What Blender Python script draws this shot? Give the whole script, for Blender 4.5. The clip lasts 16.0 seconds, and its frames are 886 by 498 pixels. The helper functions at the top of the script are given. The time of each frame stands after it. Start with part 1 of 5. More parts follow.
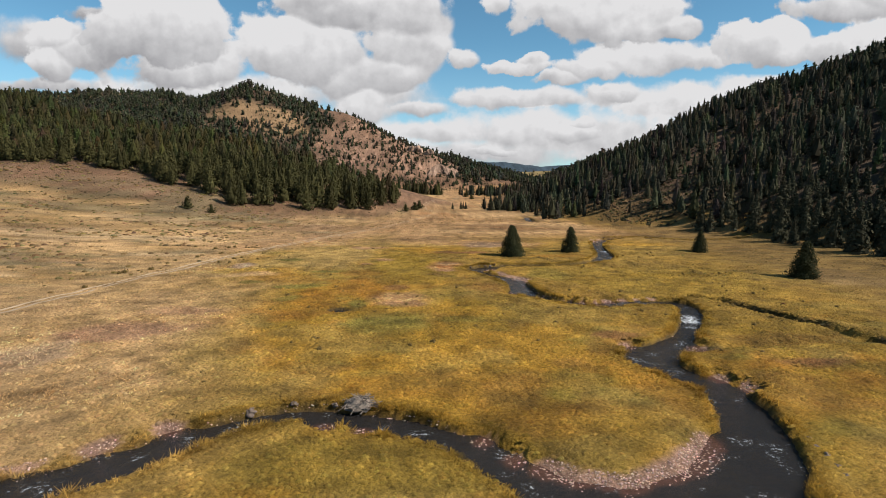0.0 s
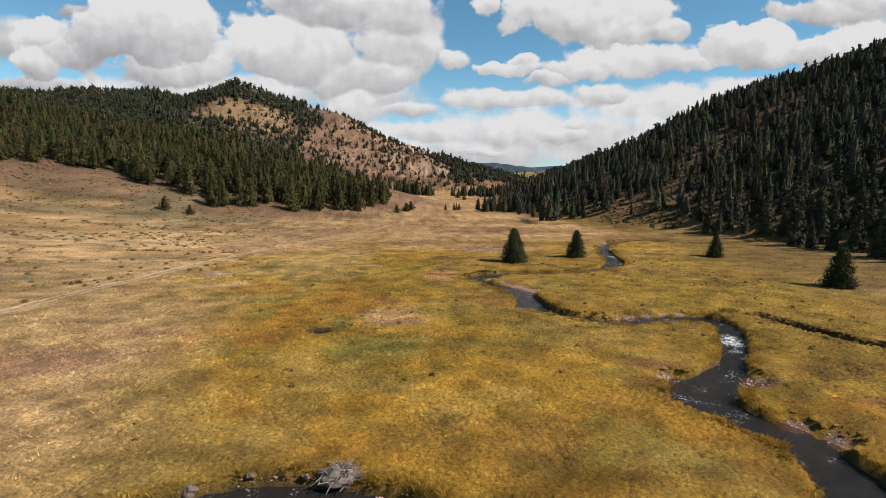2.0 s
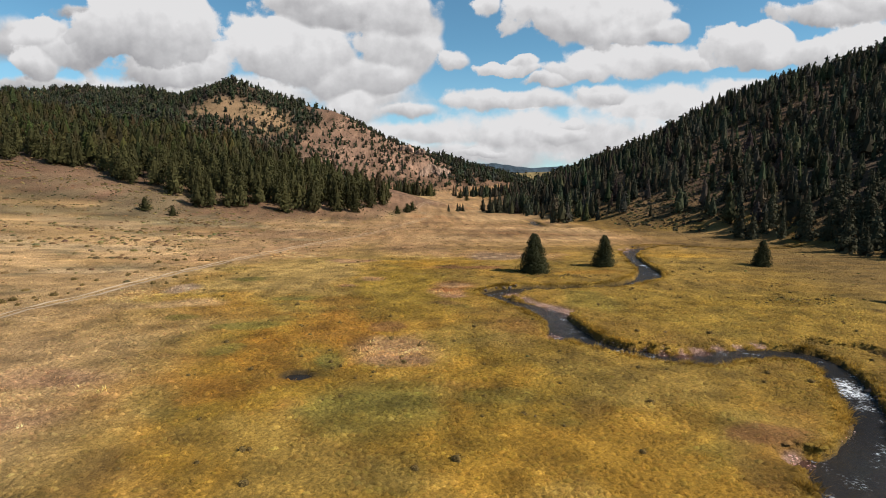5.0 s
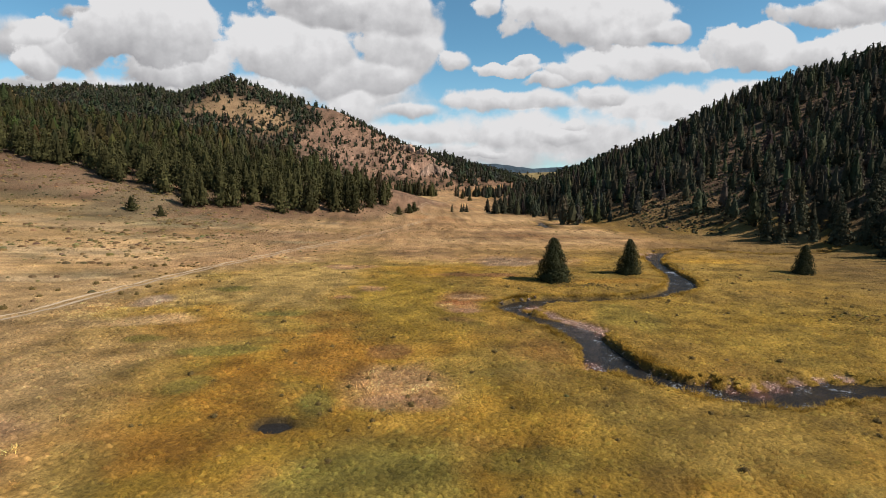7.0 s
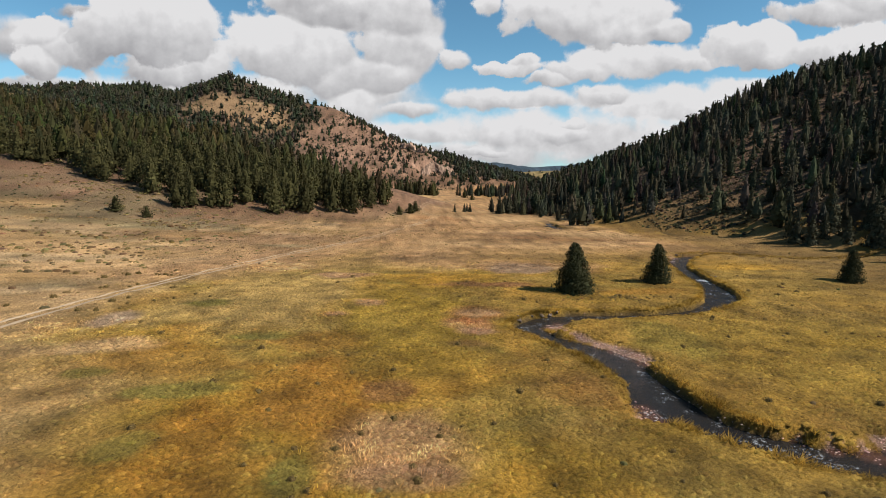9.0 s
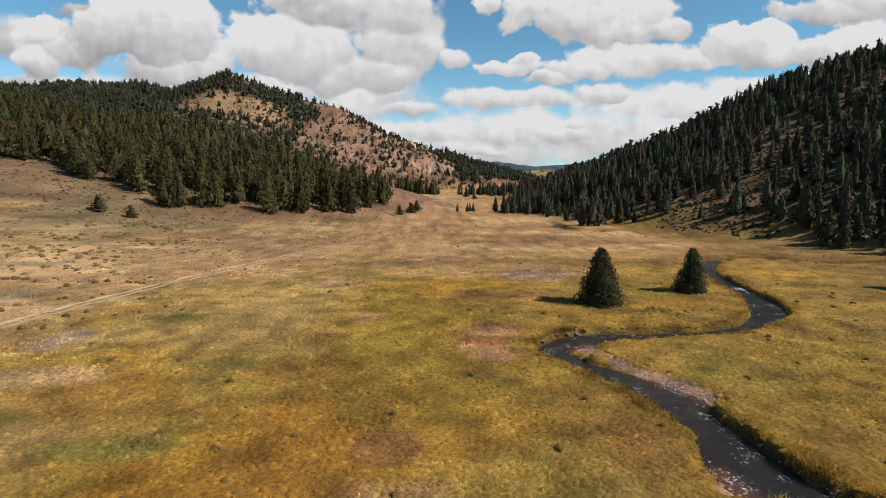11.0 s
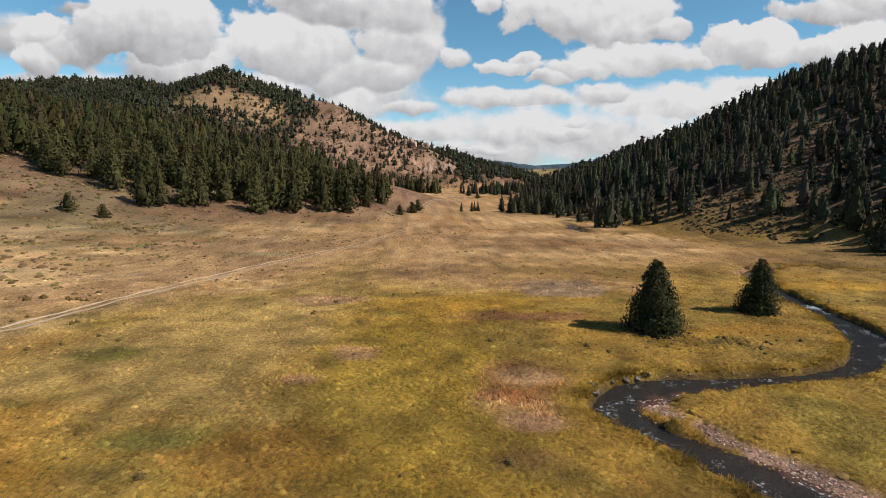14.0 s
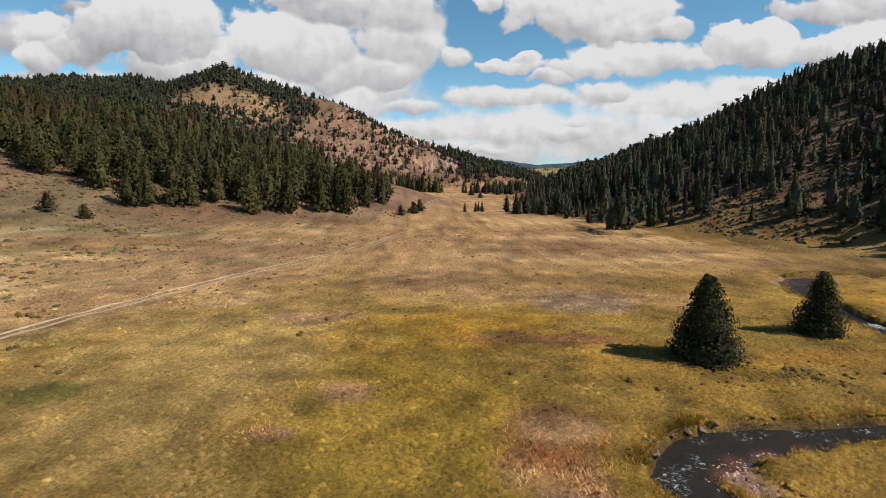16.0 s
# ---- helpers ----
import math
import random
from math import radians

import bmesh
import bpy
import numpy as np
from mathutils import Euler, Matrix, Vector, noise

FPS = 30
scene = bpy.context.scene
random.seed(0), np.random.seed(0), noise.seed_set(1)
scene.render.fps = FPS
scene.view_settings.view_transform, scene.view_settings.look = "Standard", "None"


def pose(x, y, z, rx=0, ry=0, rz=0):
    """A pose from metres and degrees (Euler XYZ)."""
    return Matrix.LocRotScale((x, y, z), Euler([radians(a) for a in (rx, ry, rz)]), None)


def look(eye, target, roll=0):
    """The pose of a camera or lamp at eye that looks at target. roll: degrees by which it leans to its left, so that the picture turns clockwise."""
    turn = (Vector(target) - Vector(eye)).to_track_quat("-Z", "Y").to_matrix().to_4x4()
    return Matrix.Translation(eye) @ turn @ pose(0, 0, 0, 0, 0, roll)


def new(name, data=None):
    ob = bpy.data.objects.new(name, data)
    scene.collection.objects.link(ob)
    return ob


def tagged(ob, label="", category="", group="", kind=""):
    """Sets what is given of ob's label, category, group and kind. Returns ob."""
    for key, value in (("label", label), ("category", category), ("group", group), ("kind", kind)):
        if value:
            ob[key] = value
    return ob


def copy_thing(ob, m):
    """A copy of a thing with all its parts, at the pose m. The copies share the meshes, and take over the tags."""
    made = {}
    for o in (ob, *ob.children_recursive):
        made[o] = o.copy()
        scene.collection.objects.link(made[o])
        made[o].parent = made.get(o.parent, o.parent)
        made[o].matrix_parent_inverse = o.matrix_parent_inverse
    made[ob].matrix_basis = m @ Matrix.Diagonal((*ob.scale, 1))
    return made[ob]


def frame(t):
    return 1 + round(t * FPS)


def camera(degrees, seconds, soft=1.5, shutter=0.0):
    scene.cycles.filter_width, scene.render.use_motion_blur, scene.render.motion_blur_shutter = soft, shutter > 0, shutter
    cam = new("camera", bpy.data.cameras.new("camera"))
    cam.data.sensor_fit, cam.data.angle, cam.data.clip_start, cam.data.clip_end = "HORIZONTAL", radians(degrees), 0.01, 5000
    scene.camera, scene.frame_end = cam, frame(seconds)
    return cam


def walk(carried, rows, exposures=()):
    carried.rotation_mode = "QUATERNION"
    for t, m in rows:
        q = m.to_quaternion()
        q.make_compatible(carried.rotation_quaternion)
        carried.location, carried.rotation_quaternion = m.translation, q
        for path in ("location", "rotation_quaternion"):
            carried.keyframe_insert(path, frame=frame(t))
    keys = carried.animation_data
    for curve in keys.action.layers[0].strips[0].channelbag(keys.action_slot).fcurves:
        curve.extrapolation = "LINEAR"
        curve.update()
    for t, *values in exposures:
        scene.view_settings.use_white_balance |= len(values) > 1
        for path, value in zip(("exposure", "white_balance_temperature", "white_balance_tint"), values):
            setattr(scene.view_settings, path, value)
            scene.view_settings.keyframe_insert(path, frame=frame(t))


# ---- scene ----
cam = camera(79.2, 16.0, soft=0.8)
PATH = [
    (0, (0.649, 1.879, 17.508), (0.783, 3.857, 17.241), 0.4),
    (0.5, (0.577, 4.531, 17.396), (0.735, 6.506, 17.129), 0.5),
    (1, (0.515, 7.129, 17.284), (0.685, 9.104, 17.019), 0.5),
    (1.5, (0.458, 9.738, 17.184), (0.628, 11.713, 16.919), 0.4),
    (2, (0.353, 12.333, 17.084), (0.522, 14.308, 16.82), 0.5),
    (2.5, (0.214, 14.828, 16.964), (0.384, 16.803, 16.701), 0.5),
    (3, (0.092, 17.309, 16.863), (0.263, 19.284, 16.6), 0.5),
    (3.5, (-0.027, 19.837, 16.785), (0.145, 21.812, 16.523), 0.6),
    (4, (-0.004, 22.317, 16.706), (0.167, 24.292, 16.443), 0.5),
    (6.5, (-0.321, 34.843, 15.992), (-0.15, 36.819, 15.733), 0.7),
    (7, (-0.424, 37.417, 15.907), (-0.254, 39.392, 15.647), 0.7),
    (7.5, (-0.451, 39.993, 15.802), (-0.283, 41.969, 15.543), 0.6),
    (8, (-0.427, 42.473, 15.714), (-0.26, 44.449, 15.454), 0.7),
    (8.5, (-0.416, 44.857, 15.719), (-0.248, 46.833, 15.455), 0.7),
    (9, (-0.432, 47.234, 15.711), (-0.264, 49.21, 15.447), 0.6),
    (11.5, (-0.471, 58.811, 15.125), (-0.304, 60.786, 14.858), 0.6),
    (12, (-0.475, 61.176, 15.019), (-0.307, 63.151, 14.752), 0.7),
    (12.5, (-0.487, 63.519, 14.914), (-0.319, 65.494, 14.646), 0.7),
    (13, (-0.437, 65.756, 14.826), (-0.269, 67.731, 14.557), 0.7),
    (13.5, (-0.458, 67.997, 14.713), (-0.291, 69.972, 14.444), 0.7),
    (14, (-0.481, 70.219, 14.648), (-0.314, 72.194, 14.378), 0.7),
    (14.5, (-0.461, 72.422, 14.608), (-0.294, 74.397, 14.337), 0.7),
    (15, (-0.427, 74.671, 14.55), (-0.262, 76.646, 14.28), 0.8),
    (15.5, (-0.416, 76.664, 14.522), (-0.251, 78.639, 14.25), 0.8),
    (16, (-0.502, 78.646, 14.511), (-0.338, 80.62, 14.238), 0.8),
]
walk(cam, [(t, look(eye, target, roll)) for t, eye, target, roll in PATH], exposures=[(0.0, 0.5), (16.0, 0.5)])

# ---- light ----
SUN_AZ, SUN_EL = 108.7, 42.0          # degrees; azimuth from +y towards +x
sun_dir = Vector((math.sin(radians(SUN_AZ)) * math.cos(radians(SUN_EL)), math.cos(radians(SUN_AZ)) * math.cos(radians(SUN_EL)), math.sin(radians(SUN_EL))))
lamp = bpy.data.lights.new("sun", "SUN")
lamp.energy, lamp.angle, lamp.color = 5.0, radians(0.5), (1.0, 0.94, 0.84)
sun = new("sun", lamp)
sun.matrix_world = look(sun_dir * 100, (0, 0, 0))

world = bpy.data.worlds.new("world")
scene.world = world
world.use_nodes = True
wt = world.node_tree
wt.nodes.clear()


def wn(kind, **props):
    n = wt.nodes.new(kind)
    for k, v in props.items():
        if k == "operation":
            n.operation = v
        elif k == "data_type":
            n.data_type = v
        elif k == "clamp":
            n.clamp = v
    return n


def wlink(a, b):
    wt.links.new(a, b)


def wmath(op, a, b=None, c=None):
    n = wn("ShaderNodeMath", operation=op)
    for i, v in enumerate((a, b, c)):
        if v is None:
            continue
        if isinstance(v, (int, float)):
            n.inputs[i].default_value = v
        else:
            wlink(v, n.inputs[i])
    return n.outputs[0]


def wvec(op, a, b=None):
    n = wn("ShaderNodeVectorMath", operation=op)
    for i, v in enumerate((a, b)):
        if v is None:
            continue
        if isinstance(v, tuple):
            n.inputs[i].default_value = v
        else:
            wlink(v, n.inputs[i])
    return n.outputs["Value"] if op == "LENGTH" else n.outputs["Vector"]


def wnoise(vec, scale, detail, rough=0.55):
    n = wn("ShaderNodeTexNoise")
    wlink(vec, n.inputs["Vector"])
    n.inputs["Scale"].default_value, n.inputs["Detail"].default_value, n.inputs["Roughness"].default_value = scale, detail, rough
    return n


def wramp(x, a, b, c=0.0, d=1.0, smooth=True):
    n = wn("ShaderNodeMapRange")
    n.interpolation_type = "SMOOTHSTEP" if smooth else "LINEAR"
    wlink(x, n.inputs[0])
    for i, v in enumerate((a, b, c, d)):
        n.inputs[i + 1].default_value = v
    return n.outputs[0]


def wmix(f, a, b):
    n = wn("ShaderNodeMix", data_type="RGBA")
    wlink(f, n.inputs[0])
    for i, v in ((6, a), (7, b)):
        if isinstance(v, tuple):
            n.inputs[i].default_value = v
        else:
            wlink(v, n.inputs[i])
    return n.outputs[2]


sky = wt.nodes.new("ShaderNodeTexSky")
sky.sky_type = "NISHITA"
sky.sun_disc = False
sky.sun_elevation, sky.sun_rotation = radians(SUN_EL), radians(SUN_AZ)
sky.altitude, sky.air_density, sky.dust_density = 2500, 1.0, 0.3
SKY = 0.14
coord = wt.nodes.new("ShaderNodeTexCoord").outputs["Generated"]
sep = wt.nodes.new("ShaderNodeSeparateXYZ")
wlink(coord, sep.inputs[0])
BEARING = radians(4.75)               # the valley's axis, east of +y
ahead = wmath("ADD", wmath("MULTIPLY", sep.outputs[0], math.sin(BEARING)), wmath("MULTIPLY", sep.outputs[1], math.cos(BEARING)))
aside = wmath("SUBTRACT", wmath("MULTIPLY", sep.outputs[0], math.cos(BEARING)), wmath("MULTIPLY", sep.outputs[1], math.sin(BEARING)))
away = wmath("MAXIMUM", wmath("ABSOLUTE", ahead), 0.02)
comb = wt.nodes.new("ShaderNodeCombineXYZ")
wlink(wmath("DIVIDE", aside, away), comb.inputs[0])
wlink(wmath("DIVIDE", sep.outputs[2], away), comb.inputs[1])
flat = comb.outputs[0]
big = wnoise(flat, 7.0, 3.0)
fine = wnoise(flat, 20.0, 8.0, 0.58)
lifted = wnoise(wvec("ADD", flat, (0.010, 0.012, 0.0)), 20.0, 5.0, 0.52)
warp = wvec("ADD", wvec("MULTIPLY", wvec("SUBTRACT", big.outputs["Color"], (0.5, 0.5, 0.5)), (0.055, 0.035, 0.0)),
            wvec("MULTIPLY", wvec("SUBTRACT", fine.outputs["Color"], (0.5, 0.5, 0.5)), (0.040, 0.030, 0.0)))
puffy = wvec("ADD", flat, warp)
billow = wmath("ADD", wmath("MULTIPLY", wmath("SUBTRACT", fine.outputs[0], 0.5), 1.05), wmath("MULTIPLY", wmath("SUBTRACT", big.outputs[0], 0.5), 0.9))

relief = wmath("ADD", wmath("MULTIPLY", wmath("SUBTRACT", fine.outputs[0], lifted.outputs[0]), 0.24), wmath("MULTIPLY", wmath("SUBTRACT", big.outputs[0], 0.5), 0.36))
cells = wt.nodes.new("ShaderNodeTexVoronoi")
cells.feature = "SMOOTH_F1"
wlink(wvec("ADD", flat, wvec("MULTIPLY", wvec("SUBTRACT", fine.outputs["Color"], (0.5, 0.5, 0.5)), (0.05, 0.05, 0.0))), cells.inputs["Vector"])
cells.inputs["Scale"].default_value, cells.inputs["Smoothness"].default_value = 24.0, 0.6
lump = wmath("SUBTRACT", 0.42, cells.outputs["Distance"])
billow = wmath("ADD", billow, wmath("MULTIPLY", lump, 0.45))
relief = wmath("ADD", relief, wmath("MULTIPLY", lump, 0.07))
# cumulus heaps: tangent of the bearing, tangent of the height, half sizes, brightness, edge softness
CLOUDS_FAR = [
    (0.050, 0.045, 0.300, 0.039, 0.82, 1.6), (0.470, 0.075, 0.300, 0.039, 0.83, 1.5), (-0.420, 0.150, 0.330, 0.043, 0.83, 1.3), (-0.140, 0.150, 0.130, 0.052, 0.84, 1.4),
    (0.233, 0.077, 0.428, 0.056, 0.83, 1.2), (0.477, 0.135, 0.244, 0.037, 0.87, 0.9), (0.117, 0.141, 0.154, 0.022, 0.84, 0.8), (0.281, 0.153, 0.054, 0.025, 0.83, 0.7), (-0.756, 0.239, 0.089, 0.051, 0.71, 1.6),
    (-0.743, 0.164, 0.147, 0.017, 0.77, 1.2), (-0.068, 0.122, 0.080, 0.017, 0.83, 1.1), (-0.036, 0.080, 0.098, 0.028, 0.85, 1), (0.609, 0.162, 0.154, 0.025, 0.87, 0.9), (-0.641, 0.288, 0.075, 0.014, 0.69, 1.4),
    (0.730, 0.178, 0.154, 0.037, 0.85, 0.9),
]
CLOUDS_MID = [
    (0.349, 0.215, 0.138, 0.037, 0.87, 0.6), (0.248, 0.194, 0.074, 0.023, 0.85, 0.6), (0.183, 0.176, 0.058, 0.015, 0.83, 0.7), (0.436, 0.212, 0.066, 0.023, 0.85, 0.6), (-0.496, 0.198, 0.135, 0.044, 0.81, 0.5),
    (-0.738, 0.198, 0.053, 0.034, 0.81, 0.5), (-0.710, 0.254, 0.047, 0.034, 0.83, 0.45), (-0.662, 0.222, 0.074, 0.037, 0.77, 0.5), (-0.291, 0.230, 0.119, 0.063, 0.83, 0.45),
]
CLOUDS_MID_WEST = [
    (-0.310, 0.257, 0.070, 0.032, 0.89, 0.4), (-0.231, 0.204, 0.086, 0.052, 0.81, 0.5), (-0.170, 0.175, 0.085, 0.047, 0.81, 0.5), (-0.088, 0.227, 0.091, 0.063, 0.81, 0.5), (-0.098, 0.186, 0.072, 0.039, 0.83, 0.5),
    (-0.162, 0.129, 0.051, 0.036, 0.83, 0.6), (-0.189, 0.294, 0.133, 0.040, 0.77, 0.5), (-0.088, 0.278, 0.098, 0.048, 0.79, 0.5), (-0.249, 0.312, 0.083, 0.029, 0.81, 0.5),
]
CLOUDS_NEAR = [
    (-0.527, 0.263, 0.133, 0.066, 0.82, 0.35), (-0.599, 0.248, 0.078, 0.051, 0.78, 0.4), (-0.456, 0.269, 0.057, 0.061, 0.86, 0.35), (0.111, 0.198, 0.063, 0.016, 0.88, 0.4), (0.134, 0.210, 0.034, 0.015, 0.91, 0.4),
    (0.017, 0.211, 0.036, 0.019, 0.82, 0.6), (0.254, 0.289, 0.166, 0.049, 0.84, 0.4), (0.218, 0.304, 0.124, 0.041, 0.86, 0.4), (0.320, 0.275, 0.089, 0.041, 0.84, 0.4), (0.382, 0.264, 0.065, 0.019, 0.84, 0.5),
    (0.074, 0.308, 0.029, 0.028, 0.88, 0.5),
]
CLOUDS_NEAR_EAST = [
    (0.561, 0.239, 0.100, 0.044, 0.84, 0.35), (0.587, 0.264, 0.051, 0.023, 0.91, 0.35), (0.679, 0.231, 0.067, 0.037, 0.82, 0.4), (0.758, 0.247, 0.069, 0.049, 0.86, 0.4), (0.686, 0.302, 0.124, 0.026, 0.80, 0.5),
    (0.745, 0.316, 0.099, 0.030, 0.80, 0.5), (0.217, 0.079, 0.053, 0.021, 0.84, 0.6), (0.297, 0.151, 0.047, 0.014, 0.83, 0.7), (0.068, 0.047, 0.052, 0.010, 0.84, 0.7), (0.232, 0.100, 0.030, 0.014, 0.88, 0.5),
]
tinted = wn("ShaderNodeMix", data_type="RGBA")
tinted.blend_type = "MULTIPLY"
tinted.inputs[0].default_value = 1.0
tinted.inputs[7].default_value = (SKY * 0.64, SKY * 0.96, SKY * 0.93, 1.0)
wlink(sky.outputs[0], tinted.inputs[6])
colour = tinted.outputs[2]
haze = wramp(sep.outputs[2], 0.0, 0.24, 0.5, 0.0)
colour = wmix(haze, colour, (0.43, 0.63, 0.79, 1.0))
# open cumulus field over the rest of the sky
high = wt.nodes.new("ShaderNodeCombineXYZ")
up = wmath("MAXIMUM", sep.outputs[2], 0.08)
wlink(wmath("DIVIDE", sep.outputs[0], up), high.inputs[0])
wlink(wmath("DIVIDE", sep.outputs[1], up), high.inputs[1])
field = wnoise(high.outputs[0], 1.1, 5.0, 0.55)
over = wmath("MULTIPLY", wramp(field.outputs[0], 0.60, 0.72), wramp(sep.outputs[2], 0.33, 0.42))
colour = wmix(over, colour, (0.70, 0.71, 0.73, 1.0))
open_sky = colour


def cloud_bank(behind, heaps):
    """Heaps melted into one bank with bright tops and grey undersides."""
    whole = bright_all = soft_all = None
    for u, v, ru, rv, bright, soft in heaps:
        rel = wvec("MULTIPLY", wvec("SUBTRACT", puffy, (u, v, 0.0)), (1.0 / ru, 1.0 / rv, 0.0))
        dens = wmath("SUBTRACT", 1.0, wvec("LENGTH", rel))
        sy = wt.nodes.new("ShaderNodeSeparateXYZ")
        wlink(rel, sy.inputs[0])
        lit = wmath("ADD", wmath("MULTIPLY", sy.outputs[1], 0.17), bright)
        if whole is None:
            whole, bright_all, soft_all = dens, lit, wmath("ADD", wmath("MULTIPLY", dens, 0.0), soft)
            continue
        part_of = wramp(wmath("SUBTRACT", dens, whole), -0.25, 0.25)
        bright_all = wmath("ADD", bright_all, wmath("MULTIPLY", part_of, wmath("SUBTRACT", lit, bright_all)))
        soft_all = wmath("ADD", soft_all, wmath("MULTIPLY", part_of, wmath("SUBTRACT", soft, soft_all)))
        whole = wmath("SMOOTH_MAX", whole, dens, 0.2)
    dens = wmath("ADD", whole, wmath("MULTIPLY", billow, 0.80))
    lit = wmath("MINIMUM", wmath("MAXIMUM", wmath("ADD", bright_all, relief), 0.60), 0.875)
    lit = wmath("MULTIPLY", lit, lit)
    tone = wt.nodes.new("ShaderNodeCombineColor")
    wlink(lit, tone.inputs[0])
    wlink(wmath("MULTIPLY", lit, 0.992), tone.inputs[1])
    wlink(wmath("ADD", wmath("MULTIPLY", lit, 0.975), 0.022), tone.inputs[2])
    cover = wmath("DIVIDE", wmath("ADD", dens, 0.06), wmath("MULTIPLY", soft_all, 0.42))
    return wmix(wramp(cover, 0.0, 1.0), behind, tone.outputs[0])


for heaps in (CLOUDS_FAR, CLOUDS_MID + CLOUDS_MID_WEST, CLOUDS_NEAR + CLOUDS_NEAR_EAST):
    colour = cloud_bank(colour, heaps)
colour = wmix(wramp(ahead, 0.0, 0.12), open_sky, colour)
backing = wt.nodes.new("ShaderNodeBackground")
wlink(colour, backing.inputs[0])
backing.inputs[1].default_value = 0.70
wout = wt.nodes.new("ShaderNodeOutputWorld")
wlink(backing.outputs[0], wout.inputs[0])


# ---- number tools ----
def lattice(ix, iy, seed):
    h = (ix.astype(np.int64) * 374761393 + iy.astype(np.int64) * 668265263 + seed * 974711) & 0x7FFFFFFF
    h = ((h ^ (h >> 13)) * 1274126177) & 0x7FFFFFFF
    return ((h ^ (h >> 16)) & 0xFFFF) / 65535.0


def vnoise(x, y, seed=0):
    """Value noise, 0 to 1."""
    ix, iy = np.floor(x), np.floor(y)
    fx, fy = x - ix, y - iy
    fx, fy = fx * fx * (3 - 2 * fx), fy * fy * (3 - 2 * fy)
    a, b = lattice(ix, iy, seed), lattice(ix + 1, iy, seed)
    c, d = lattice(ix, iy + 1, seed), lattice(ix + 1, iy + 1, seed)
    return (a + (b - a) * fx) * (1 - fy) + (c + (d - c) * fx) * fy


def fbm(x, y, size, seed=0, octaves=4):
    """Layered noise about 0, largest features size metres."""
    total, amp = np.zeros_like(x, dtype=float), 1.0
    for k in range(octaves):
        total += amp * (vnoise(x * 2 ** k / size + 17.3 * k, y * 2 ** k / size - 9.1 * k, seed + k) - 0.5)
        amp *= 0.5
    return total


def smooth(a, b, x):
    t = np.clip((x - a) / (b - a), 0, 1)
    return t * t * (3 - 2 * t)


def along(points, x, y):
    """Distance to a polyline in plan, and the points' third and later values interpolated at the nearest place."""
    pts = np.array(points, dtype=float)
    best, vals = np.full(x.shape, 1e9), np.zeros((pts.shape[1] - 2,) + x.shape)
    for a, b in zip(pts[:-1], pts[1:]):
        d = b[:2] - a[:2]
        s = np.clip(((x - a[0]) * d[0] + (y - a[1]) * d[1]) / (d @ d), 0, 1)
        r = np.hypot(x - a[0] - s * d[0], y - a[1] - s * d[1])
        near = r < best
        best = np.where(near, r, best)
        for k in range(len(vals)):
            vals[k] = np.where(near, a[2 + k] + s * (b[2 + k] - a[2 + k]), vals[k])
    return best, vals


def rounded(points, rounds=2):
    """A polyline with its corners cut, so that it bends smoothly."""
    pts = [np.array(p, dtype=float) for p in points]
    for _ in range(rounds):
        out = [pts[0]]
        for a, b in zip(pts[:-1], pts[1:]):
            out += [a * 0.75 + b * 0.25, a * 0.25 + b * 0.75]
        pts = out + [pts[-1]]
    return np.array(pts)


# ---- the lie of the land ----
# creek: x, y, half width
CREEK_LOW = [(-60.0, 8.0, 2.2), (-38.0, 22.0, 2.1), (-26.0, 29.0, 2.0), (-20.2, 31.5, 2.1), (-16.6, 34.1, 2.0), (-14.3, 36.9, 1.8), (-11.7, 38.7, 1.3), (-9.1, 40.0, 1.3),
             (-5.9, 40.3, 1.25), (-2.1, 39.2, 1.4), (0.6, 38.0, 1.5), (3.8, 35.8, 1.45), (5.7, 33.8, 1.35), (7.2, 31.3, 1.5), (9.4, 28.3, 2.3),
             (13.6, 26.4, 2.6), (18.6, 27.8, 3.1), (21.8, 30.8, 2.6), (24.4, 34.1, 2.4), (25.7, 37.4, 2.1), (27.3, 43.1, 1.9), (25.7, 46.1, 1.8)]
CREEK_MID = [(25.7, 46.1, 1.8), (23.8, 51.2, 2.9), (29.1, 55.5, 1.9), (32.5, 59.5, 1.1), (34.8, 62.8, 1.4), (36.6, 65.8, 1.4), (39.0, 70.2, 1.4), (38.9, 74.0, 2.0),
             (35.1, 74.5, 1.8), (31.7, 74.2, 1.8), (27.2, 72.4, 1.75), (23.2, 74.7, 1.75), (20.1, 77.9, 1.8), (18.6, 80.8, 2.2), (18.9, 85.2, 1.8),
             (18.7, 89.4, 2.1), (18.1, 92.6, 1.9), (15.3, 97.0, 1.4), (13.3, 102.1, 1.6)]
CREEK_TOP = [(13.3, 102.1, 1.6), (14.5, 104.4, 1.1), (16.3, 105.1, 1.5), (18.9, 106.0, 1.5), (26.7, 106.1, 1.0), (34.0, 107.1, 1.1), (40.0, 110.5, 1.7), (44.5, 116.7, 2.2),
             (46.6, 122.0, 1.6), (47.6, 128.0, 1.7), (49.9, 135.2, 1.3), (51.2, 141.2, 1.3), (55.4, 148.5, 2.0), (61.4, 154.4, 1.1), (67.2, 155.6, 0.7),
             (74, 152, 0.5), (84, 148, 0.4), (98, 150, 0.4), (108, 162, 0.4), (105, 176, 0.4), (86, 190, 0.4), (64, 205, 0.6), (52, 214, 1.4),
             (49.5, 220, 3.0), (51, 229, 2.0), (56, 238, 0.5), (62, 246, 0.3)]
